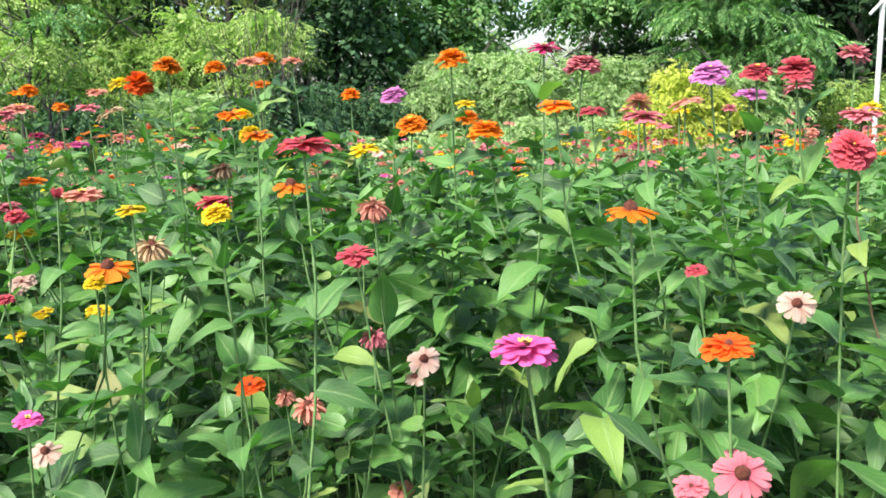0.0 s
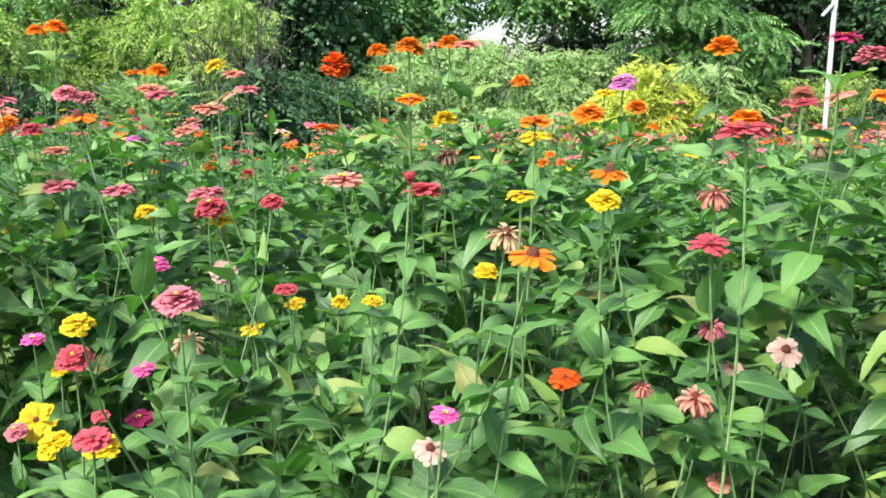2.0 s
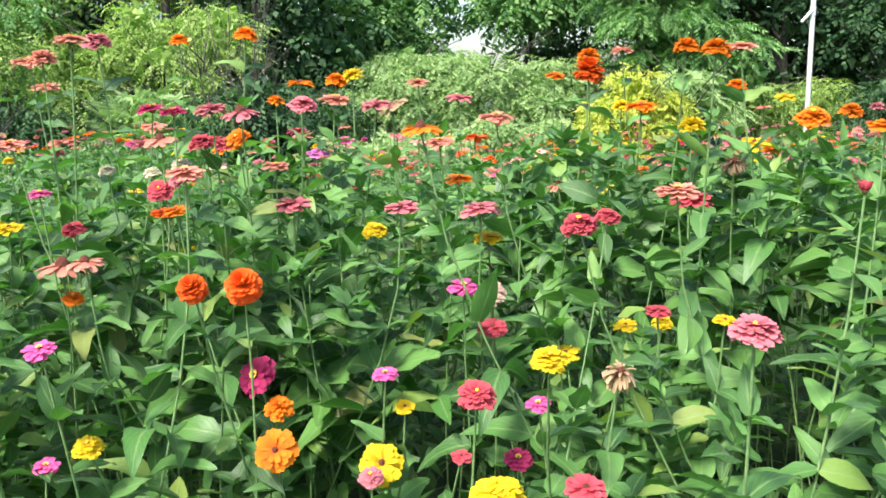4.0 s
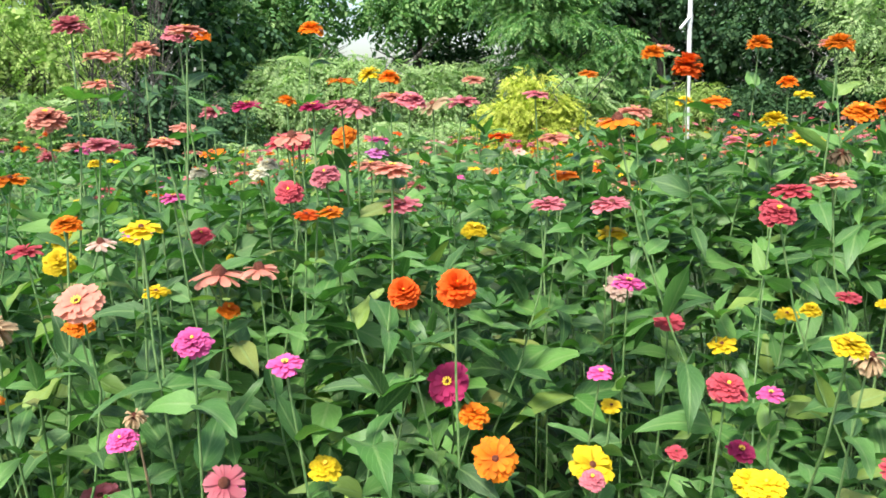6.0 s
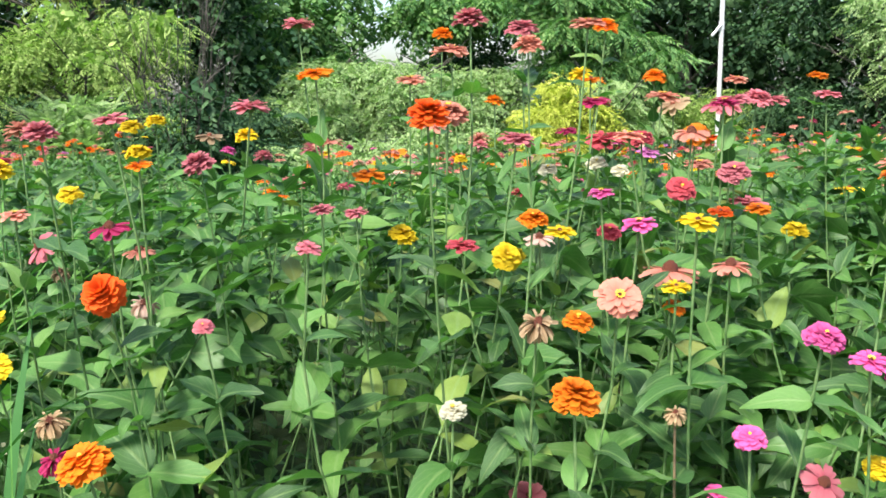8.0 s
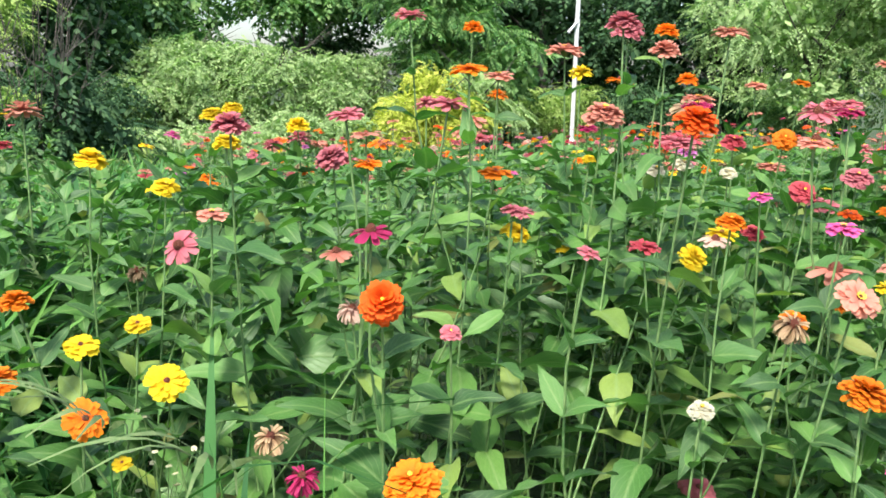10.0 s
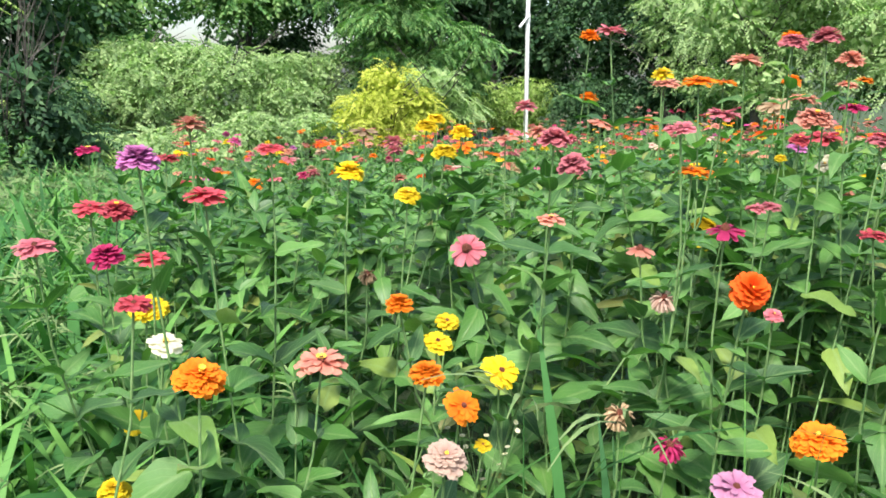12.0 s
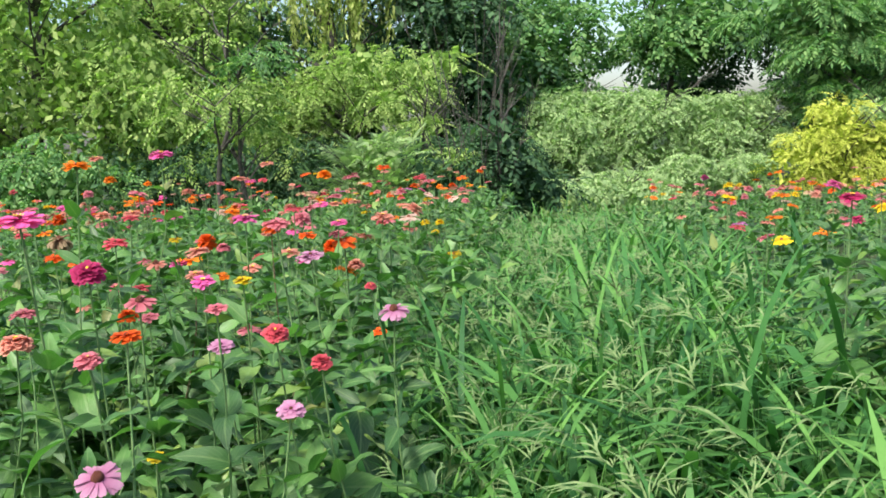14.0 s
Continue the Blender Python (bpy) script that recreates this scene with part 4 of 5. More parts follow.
zinnia("single", "violet", -1.16, 2.31, 1.05, 6.6, 16, -95)
zinnia("single", "orange", -0.45, 1.93, 1.15, 8.1, 8, -117)
zinnia("cone", "salmon", -1.62, 1.57, 0.94, 9.5, 8, -79)
zinnia("double", "yellow", -1.87, 2.07, 0.94, 6.8, 32, -74)
zinnia("double", "coral_red", -1.63, 1.72, 0.98, 4.9, 24, -79)
zinnia("single", "vermilion", -1.47, 1.65, 1.01, 4.6, 16, -85)
zinnia("single", "coral_red", -0.95, 1.40, 0.83, 5.5, 32, -108)
zinnia("single", "hot_pink", -1.14, 1.29, 0.81, 4.1, 24, -100)
zinnia("single", "yellow", -1.11, 1.31, 0.75, 3.4, 40, -102)
zinnia("double", "yellow", -0.65, 1.41, 0.81, 4.0, 32, -119)
zinnia("double", "orange", -1.61, 1.57, 0.89, 4.0, 32, -79)
zinnia("single", "rose", -1.82, 1.63, 0.60, 6.8, 40, -72)
zinnia("single", "hot_pink", -1.64, 1.42, 0.67, 4.3, 32, -76)
zinnia("double", "rose", -1.17, 1.26, 0.67, 4.2, 40, -99)
zinnia("single", "magenta", -0.97, 1.20, 0.70, 4.5, 40, -110)
zinnia("single", "coral_red", -1.04, 1.25, 0.69, 3.4, 24, -106)
zinnia("single", "orange", -0.90, 1.83, 1.02, 6.5, 8, -105)
zinnia("double", "rose", -1.62, 2.06, 1.32, 7.6, 16, -98)
zinnia("double", "salmon", -1.69, 1.89, 1.28, 6.2, 16, -96)
zinnia("double", "salmon", -1.85, 1.86, 1.17, 8.1, 24, -90)
zinnia("single", "salmon", -1.68, 1.59, 1.14, 5.0, 8, -98)
zinnia("single", "magenta", -1.44, 1.69, 1.18, 5.2, 8, -107)
zinnia("single", "coral_red", -1.42, 2.08, 1.10, 9.5, 8, -104)
zinnia("single", "salmon", -1.40, 1.39, 1.10, 6.1, 8, -114)
zinnia("double", "yellow", -1.84, 1.66, 0.97, 5.4, 48, -91)
zinnia("single", "yellow", -1.73, 1.70, 0.99, 5.5, 8, -95)
zinnia("single", "yellow", -1.72, 1.38, 1.05, 5.2, 16, -97)
zinnia("cone", "cream", -1.78, 1.67, 0.99, 5.4, 24, -93)
zinnia("single", "coral_red", -1.89, 1.71, 0.98, 5.6, 8, -88)
zinnia("cone", "salmon", -1.57, 1.50, 0.96, 6.5, 8, -104)
zinnia("single", "orange", -1.44, 1.60, 1.02, 4.5, 16, -109)
zinnia("double", "coral_red", -0.85, 1.28, 1.01, 6.1, 32, -138)
zinnia("single", "yellow", -0.88, 1.68, 0.92, 6.8, 8, -127)
zinnia("single", "yellow", -0.81, 1.44, 0.76, 5.3, 32, -135)
zinnia("single", "hot_pink", -0.95, 1.17, 0.79, 3.9, 24, -139)
zinnia("double", "orange", -1.292, 1.389, 0.736, 5.4, 40, -100)
zinnia("cone", "rose", -1.66, 1.23, 0.78, 5.6, 48, -103)
zinnia("double", "yellow", -1.05, 1.06, 0.73, 5.6, 40, -140)
zinnia("cone", "orange", -1.06, 1.38, 1.15, 7.0, 8, -129)
zinnia("cone", "salmon", -0.59, 2.09, 0.96, 7.3, 8, -127)
zinnia("single", "rose", -0.90, 1.65, 0.98, 8.8, 8, -127)
zinnia("single", "salmon", -0.28, 2.64, 0.81, 9.5, 8, -125)
zinnia("double", "white", -1.51, 1.88, 1.06, 4.2, 24, -103)
zinnia("double", "yellow", -1.79, 1.96, 1.09, 3.0, 24, -92)
zinnia("single", "yellow", -0.73, 1.38, 0.82, 4.3, 24, -139)
zinnia("single", "yellow", -1.71, 1.43, 0.96, 4.1, 8, -98)
zinnia("single", "rose", -2.02, 2.22, 1.34, 6.9, 8, -103)
zinnia("single", "salmon", -1.78, 2.27, 1.23, 7.3, 8, -110)
zinnia("single", "rose", -2.17, 1.83, 1.19, 6.4, 8, -100)
zinnia("single", "rose", -2.01, 1.86, 1.02, 4.5, 8, -107)
zinnia("double", "white", -1.99, 1.49, 0.82, 4.0, 32, -114)
zinnia("double", "orange", -1.10, 2.38, 1.23, 6.8, 16, -126)
zinnia("cone", "salmon", -1.47, 1.73, 1.13, 7.0, 16, -129)
zinnia("single", "rose", -1.38, 1.74, 1.18, 6.8, 8, -132)
zinnia("single", "rose", -1.04, 2.03, 1.17, 8.1, 8, -133)
zinnia("double", "coral_red", -1.38, 2.17, 1.09, 6.4, 24, -123)
zinnia("double", "white", -1.47, 2.03, 1.06, 5.3, 24, -123)
zinnia("double", "yellow", -1.51, 2.34, 0.82, 6.8, 32, -117)
zinnia("single", "hot_pink", -1.72, 1.50, 1.03, 5.5, 8, -127)
zinnia("single", "hot_pink", -1.67, 1.68, 1.05, 4.5, 8, -124)
zinnia("withered", "brown", -1.75, 1.37, 0.82, 3.3, 24, -130)
zinnia("double", "rose", -2.46, 1.91, 1.16, 5.9, 16, -112)
zinnia("double", "rose", -2.23, 2.10, 1.09, 6.9, 40, -117)
zinnia("double", "yellow", -2.29, 2.46, 1.16, 5.3, 16, -110)
zinnia("double", "yellow", -2.34, 2.42, 1.15, 5.8, 16, -109)
zinnia("double", "yellow", -2.08, 2.65, 1.11, 6.8, 16, -114)
zinnia("double", "yellow", -2.33, 2.37, 1.10, 6.2, 16, -110)
zinnia("double", "yellow", -2.46, 2.31, 1.03, 5.8, 32, -106)
zinnia("cone", "magenta", -2.37, 1.67, 1.05, 5.8, 16, -121)
zinnia("single", "salmon", -2.50, 1.87, 1.05, 4.6, 8, -110)
zinnia("cone", "salmon", -2.34, 1.84, 0.99, 5.2, 8, -118)
zinnia("single", "yellow", -2.57, 2.03, 0.87, 4.4, 40, -105)
zinnia("double", "orange", -2.76, 1.81, 0.89, 5.1, 24, -97)
zinnia("single", "yellow", -2.63, 1.86, 0.74, 3.0, 24, -103)
zinnia("withered", "magenta", -2.46, 1.67, 0.76, 5.0, 32, -117)
zinnia("withered", "cream", -2.34, 1.79, 0.92, 4.7, 24, -120)
zinnia("double", "rose", -2.27, 1.65, 0.92, 3.3, 40, -127)
zinnia("single", "rose", -2.08, 1.79, 1.04, 4.3, 8, -130)
zinnia("double", "violet", -3.02, 2.07, 1.15, 6.5, 16, -95)
zinnia("single", "magenta", -2.86, 3.07, 1.08, 6.8, 8, -97)
zinnia("single", "coral_red", -2.92, 2.12, 1.09, 6.8, 8, -99)
zinnia("double", "coral_red", -2.90, 2.69, 0.99, 8.1, 16, -97)
zinnia("single", "coral_red", -2.97, 2.22, 0.99, 5.6, 8, -96)
zinnia("single", "coral_red", -3.07, 1.95, 1.00, 4.5, 24, -93)
zinnia("double", "yellow", -2.96, 2.31, 0.89, 6.5, 40, -96)
zinnia("single", "white", -2.99, 2.12, 0.89, 5.3, 40, -96)
zinnia("double", "yellow", -3.10, 1.99, 0.76, 4.5, 32, -91)
zinnia("single", "coral_red", -2.77, 2.23, 1.14, 5.2, 8, -105)
zinnia("single", "rose", -2.36, 1.76, 1.18, 5.1, 16, -131)
zinnia("single", "orange", -2.04, 1.98, 1.24, 6.8, 8, -135)
zinnia("double", "rose", -1.80, 1.88, 1.32, 6.8, 8, -143)
zinnia("single", "orange", -2.33, 1.76, 1.12, 4.0, 8, -133)
zinnia("single", "orange", -1.94, 2.04, 1.06, 6.8, 8, -136)
zinnia("single", "rose", -3.12, 2.25, 1.02, 6.4, 16, -108)
zinnia("single", "coral_red", -2.99, 2.50, 1.03, 6.3, 24, -110)
zinnia("single", "yellow", -2.98, 2.35, 0.69, 5.1, 56, -112)
zinnia("single", "hot_pink", -4.43, 2.48, 1.20, 6.8, 8, -71)
zinnia("single", "hot_pink", -4.22, 3.28, 1.11, 6.6, 8, -85)
zinnia("single", "rose", -4.13, 2.82, 1.14, 5.5, 8, -87)
zinnia("single", "lilac", -4.08, 3.16, 1.03, 6.8, 8, -89)
zinnia("single", "lilac", -4.24, 2.80, 0.94, 5.1, 24, -83)
zinnia("double", "coral_red", -3.95, 3.25, 0.94, 3.3, 24, -93)
zinnia("double", "coral_red", -4.07, 2.60, 0.95, 3.9, 32, -90)
zinnia("single", "yellow", -4.91, 3.96, 0.53, 6.8, 32, -72)
zinnia("single", "yellow", -4.33, 2.63, 0.82, 3.0, 24, -78)
zinnia("cone", "rose", -4.34, 2.68, 1.05, 5.6, 24, -78)
zinnia("single", "coral_red", -4.56, 3.51, 1.05, 6.8, 16, -77)
zinnia("single", "orange", -4.57, 3.29, 1.25, 6.8, 8, -75)
zinnia("double", "magenta", -2.98, 2.46, 0.95, 6.9, 32, -127)
zinnia("single", "coral_red", -2.68, 3.07, 1.05, 6.8, 8, -123)
zinnia("single", "hot_pink", -5.12, 5.11, 1.04, 8.1, 8, -95)
zinnia("single", "salmon", -4.73, 4.55, 1.04, 7.6, 8, -95)
zinnia("withered", "brown", -4.75, 3.72, 1.04, 8.0, 8, -95)
zinnia("single", "vermilion", -4.32, 2.49, 1.04, 4.6, 8, -95)
zinnia("double", "rose", -4.34, 2.38, 1.04, 4.0, 8, -95)
zinnia("single", "salmon", -3.87, 3.77, 1.04, 7.8, 8, -95)
zinnia("single", "orange", -3.94, 4.47, 1.04, 5.8, 8, -95)
zinnia("single", "salmon", -4.27, 5.30, 1.17, 7.6, 8, -95)
zinnia("single", "vermilion", -3.73, 5.30, 1.12, 7.6, 8, -95)
zinnia("double", "orange", -4.01, 5.30, 1.10, 8.2, 8, -95)
zinnia("single", "coral_red", -3.56, 5.30, 1.06, 7.6, 8, -95)
zinnia("single", "yellow", -4.43, 3.60, 1.04, 4.0, 8, -95)
zinnia("single", "yellow", -4.20, 2.87, 1.04, 4.0, 8, -95)
zinnia("single", "rose", -4.22, 2.63, 1.04, 4.0, 8, -95)
zinnia("double", "orange", -4.97, 5.30, 1.14, 6.6, 8, -95)
zinnia("single", "salmon", -5.02, 5.30, 1.24, 7.6, 8, -95)
zinnia("double", "yellow", -3.53, 5.42, 0.83, 5.5, 12, -100)
zinnia("double", "yellow", -3.45, 5.46, 0.82, 5.5, 12, -100)
zinnia("single", "yellow", -3.49, 5.35, 0.79, 5.0, 12, -100)
zinnia("single", "vermilion", -3.92, 3.49, 0.77, 4.5, 24, -93)

# dark dried seed heads among the leaves
zinnia("withered", "brown", -2.50, 2.40, 0.86, 4.6, 20, -100)
zinnia("withered", "brown", -2.47, 1.75, 0.78, 5.2, 30, -110)
# more zinnias in the bed beyond the grass
mr = random.Random(5)
for _ in range(70):
    y = mr.uniform(2.75, 5.2)
    x = -3.55 + (y - 2.4) * 0.29 - 0.85 - abs(mr.gauss(0, 0.75))
    zinnia(mr.choice(("single", "single", "double", "cone")), mr.choice(("coral_red", "salmon", "rose", "hot_pink", "orange", "vermilion", "rose", "salmon", "salmon")), x, y, mr.uniform(0.72, 0.98) + 0.03 * y, mr.uniform(5.0, 7.0), mr.uniform(0, 16), mr.uniform(-130, -50))

# ---- the rest of the beds ----
HEAD = np.array(HEADS)
OPEN_SIDE = np.array([-0.32, -0.87, 0.37])      # blooms open towards the walk and the light


def clear_of_blooms(mids):
    """False for leaves that would grow across the open face of a bloom."""
    ok = np.ones(len(mids), bool)
    for h in HEAD:
        v = mids - h
        a = v @ OPEN_SIDE
        ok &= ~((a > 0.015) & (a < 0.26) & (((v - a[:, None] * OPEN_SIDE) ** 2).sum(1) < 0.048 ** 2))
    return ok


for (leaf, _), ok in zip(PLANT_LEAVES, clear_of_blooms(np.array([m for _, m in PLANT_LEAVES]))):
    if not ok:
        bpy.data.objects.remove(leaf)
PATH_XY = np.array([(0.6, -0.35), (-0.11, -0.15), (-1.28, 0.17), (-2.33, 0.59), (-3.12, 0.90), (-3.78, 1.13), (-4.06, 1.38), (-6.0, 2.2)])


def front(x, y):
    """How far a place lies from the walk, towards the beds."""
    order = np.argsort(PATH_XY[:, 0])
    return (np.asarray(y) - np.interp(x, PATH_XY[order, 0], PATH_XY[order, 1])) * 0.94


def strip_mid(y):
    return -3.55 + (np.asarray(y) - 2.4) * 0.29


def in_strip(x, y, half=0.62):
    return np.abs(np.asarray(x) - strip_mid(y)) < half + 0.02 * np.asarray(y)


def canopy(x, y):
    """Height of the leaves: a little under the blooms about."""
    s = front(x, y)
    right = np.interp(s, (0.5, 0.8, 1.2, 2.0, 3.2, 5, 7), (0.34, 0.50, 0.80, 1.02, 0.76, 0.70, 0.66))
    left = np.interp(s, (0.5, 0.8, 1.2, 2.0, 7), (0.28, 0.42, 0.72, 0.90, 0.92))
    base = np.where(np.asarray(x) < strip_mid(y), left, right)
    d2 = (np.asarray(x)[:, None] - HEAD[None, :, 0]) ** 2 + (np.asarray(y)[:, None] - HEAD[None, :, 1]) ** 2
    w = np.exp(-d2 / (2 * 0.13 ** 2))
    near = (w * HEAD[None, :, 2]).sum(1) / (w.sum(1) + 1e-9) - 0.07
    k = np.clip(w.sum(1), 0, 1)
    low = np.where(d2 < 0.13 ** 2, HEAD[None, :, 2], 9).min(1) - 0.035
    return np.minimum(base * (1 - k) + np.minimum(near, base + 0.1) * k, low)


def shoots(rng, x, y, top, pairs, leaves, size, gap, tuft=4):
    """Leafy shoots with opposite pairs of leaves and a tuft at the tip."""
    n = len(x)
    g = ground_z(x, y)
    leanx, leany = rng.normal(0, 0.13, n), rng.normal(0, 0.13, n)
    A = {i: ([], []) for i in range(len(leaves))}
    turn = rng.random(n) * 2 * np.pi
    for p in range(-1, pairs):
        if p < 0:
            for j in range(tuft):
                az = turn + j * 2 * np.pi / tuft + rng.normal(0, 0.25, n)
                T = np.stack([x + leanx, y + leany, g + top], -1)
                R = rot(az, rng.normal(0.5, 0.28, n), rng.normal(0, 0.3, n), size * (0.42 + 0.3 * rng.random(n)))
                pick = rng.integers(0, len(leaves), n)
                for i in A:
                    A[i][0].append(R[pick == i]), A[i][1].append(T[pick == i])
            continue
        z = top - gap * (p + 0.5) * (0.8 + 0.4 * rng.random(n))
        f = np.clip(z / np.maximum(top, 0.05), 0, 1)
        for s in (0, np.pi):
            az = turn + s + p * np.pi / 2 + rng.normal(0, 0.35, n)
            T = np.stack([x + leanx * f, y + leany * f, g + z], -1)
            R = rot(az, rng.normal(0.30 - 0.10 * p, 0.36, n), rng.normal(0, 0.42, n), size * (0.6 + 0.14 * min(p, 3)) * (0.5 + 0.8 * rng.random(n)))
            ok = z > 0.04
            pick = np.where(ok, rng.integers(0, len(leaves), n), -1)
            for i in A:
                A[i][0].append(R[pick == i]), A[i][1].append(T[pick == i])
    out = []
    for i in A:
        R, T = np.concatenate(A[i][0]), np.concatenate(A[i][1])
        ok = clear_of_blooms(T + 0.6 * R[:, :, 1])
        R, T = R[ok], T[ok]
        if len(T):
            out.append((*scatter(leaves[i], R, T), 0))
    t = tube(np.array([(0, 0, 0), (0, 0, 0.5), (0, 0, 1.0)]), np.array([0.0026, 0.0022, 0.0016]), 4)
    R = np.tile(np.eye(3), (n, 1, 1))
    R[:, 2, 2] = top
    R[:, 0, 2], R[:, 1, 2] = leanx, leany
    some = rng.random(n) < 0.4
    out.append((*scatter(t, R[some], np.stack([x, y, g - 0.02 + 0 * x], -1)[some]), 1))
    return out


def bed_points(rng, n, x0, x1, y0, y1, s0, s1, margin=0.0):
    x, y = rng.uniform(x0, x1, n), rng.uniform(y0, y1, n)
    s = front(x, y)
    edge = s0 + 0.06 * np.sin(x * 5)
    keep = (s > edge) & (s < s1) & ~in_strip(x, y, 0.55 + margin)
    return x[keep], y[keep]


rng = np.random.default_rng(21)
x, y = bed_points(rng, 4700, -5.6, 2.2, -0.2, 5.2, 0.56, 2.3)
top = canopy(x, y) - np.abs(rng.normal(0, 0.09, len(x)))
top = np.maximum(top, 0.2)
gaps = np.sin(7.3 * x + 2.1 * np.sin(5.2 * y)) * np.sin(6.1 * y + 1.7 * np.sin(4.4 * x))
fs = front(x, y)
keep = np.where(fs > 1.15, (gaps > -0.30) | (fs > 1.9), (gaps > -0.05) & (rng.random(len(x)) < 0.5))
for hx, hy, rx, ry in ((-2.12, 1.75, 0.20, 0.60), (-0.9, 1.25, 0.10, 0.3), (0.35, 1.25, 0.10, 0.3)):
    keep &= ((x - hx) / rx) ** 2 + ((y - hy) / ry) ** 2 > 1
keep &= ~((np.abs(x + 2.52) < 0.30) & (front(x, y) < 1.25) & (rng.random(len(x)) < 0.8))
x, y, top = x[keep], y[keep], top[keep]
s = front(x, y)
for part_of, kinds, words in ((s < 1.3, LEAVES, "dense green zinnia leaves and stems along the front of the bed"), (s >= 1.3, LEAVES_MID, "dense green zinnia leaves and stems inside the bed")):
    tagged(new("zinnia_foliage", mesh_from("zinnia_foliage", shoots(rng, x[part_of], y[part_of], top[part_of], 6, kinds, 0.116, 0.060), [M_LEAF, M_STEM])), words, "foliage", "", "stuff")
x, y = bed_points(rng, 7300, -9.5, 10.5, 0.8, 12.0, 2.2, 10.6)
keep = (x < 4.5 + 0.45 * y) & (x > -4.5 - 0.5 * y)
x, y = x[keep], y[keep]
top = canopy(x, y) - np.abs(rng.normal(0, 0.09, len(x)))
s = front(x, y)
for part_of, kinds, words in ((s < 3.4, LEAVES_MID, "green leaves of the zinnias in the middle of the bed"), (s >= 3.4, LEAVES_FAR, "green leaves of the zinnias at the far end of the beds")):
    tagged(new("zinnia_foliage", mesh_from("zinnia_foliage", shoots(rng, x[part_of], y[part_of], top[part_of], 4, kinds, 0.135, 0.07), [M_LEAF, M_STEM])), words, "foliage", "", "stuff")

# low growth that hides the soil under the zinnias
x, y = bed_points(rng, 5200, -6.2, 3.2, -0.2, 5.6, 0.75, 3.4)
keep = ((x + 2.12) / 0.22) ** 2 + ((y - 1.75) / 0.6) ** 2 > 1
x, y = x[keep], y[keep]
tagged(new("zinnia_foliage", mesh_from("zinnia_foliage", shoots(rng, x, y, np.minimum(rng.uniform(0.16, 0.42, len(x)), canopy(x, y)), 3, LEAVES_FAR, 0.12, 0.07), [M_LEAF, M_STEM])), "low shaded green leaves under the zinnias", "foliage", "", "stuff")

# blooms farther back, too many to count
rng = np.random.default_rng(22)
names = ("orange", "vermilion", "yellow", "hot_pink", "magenta", "rose", "salmon", "coral_red", "cream", "violet", "brown")
share = np.array((0.16, 0.09, 0.10, 0.03, 0.03, 0.24, 0.25, 0.06, 0.03, 0.01, 0.08))
for colour, f in zip(names, share / share.sum()):
    for kind, kf in (("double", 0.35), ("single", 0.65)):
        x, y = bed_points(rng, int(2000 * f * kf), -9.5, 10.5, 1.2, 12.0, 2.15, 10.2, 0.1)
        keep = (x < 4.5 + 0.45 * y) & (x > -4.5 - 0.5 * y)
        x, y = x[keep], y[keep]
        n = len(x)
        if not n:
            continue
        z = canopy(x, y) + 0.05 + np.abs(rng.normal(0, 0.11, n))
        d = rng.uniform(0.060, 0.100, n)
        p_, d_, g_, _ = bloom_meshes(kind, 300, True)
        R = rot(rng.random(n) * 6.28, rng.normal(0.0, 0.16, n), rng.normal(0, 0.16, n), d)
        T = np.stack([x, y, ground_z(x, y) + z], -1)
        pieces = [(*scatter(q[:3], R, T), 0) for q in p_] + [(*scatter(q[:3], R, T), 1) for q in d_]
        st = tube(np.array([(0, 0, 0), (0, 0, 1.0)]), np.array([0.003, 0.0025]), 4)
        S = np.tile(np.eye(3), (n, 1, 1))
        S[:, 2, 2] = 0.35
        pieces.append((*scatter(st, S, T - np.array([0, 0, 0.35])), 2))
        tagged(new("zinnia_blooms", mesh_from("zinnia_blooms", pieces, [PETAL[colour], M_DISC, M_STEM])),
               "many small %s %s zinnia blooms farther back" % (WORD.get(colour, colour), FORM[kind]), "flowers", "", "stuff")


# ---- grass between the beds ----
def blade_piece(bend, rows=7, late=1.1):
    s = np.linspace(0, 1, rows)
    w = 0.011 * np.interp(s, (0, 0.35, 0.8, 1), (0.7, 1.0, 0.8, 0.05))
    ang = bend * s ** late
    y = np.concatenate([[0], np.cumsum(np.sin((ang[1:] + ang[:-1]) / 2) * np.diff(s))])
    z = np.concatenate([[0], np.cumsum(np.cos((ang[1:] + ang[:-1]) / 2) * np.diff(s))])
    P = np.stack([np.stack([-w, y, z], -1), np.stack([w, y, z + 0.002], -1)], 1)
    return grid_piece(P)


def place_blades(rng, x, y, length, width, bends, lift=0.0):
    n, out = len(x), []
    pick = rng.integers(0, len(bends), n)
    az, tilt = rng.random(n) * 6.28, rng.normal(-0.25, 0.25, n)
    R = rot(az, tilt, 0 * az, 1.0)
    R[:, :, 0] *= (width)[:, None]
    R[:, :, 1:] *= length[:, None, None]
    T = np.stack([x, y, ground_z(x, y) - 0.01 + lift], -1)
    for i, b in enumerate(bends):
        k = pick == i
        out.append((*scatter(b, R[k], T[k]), 0))
    return out


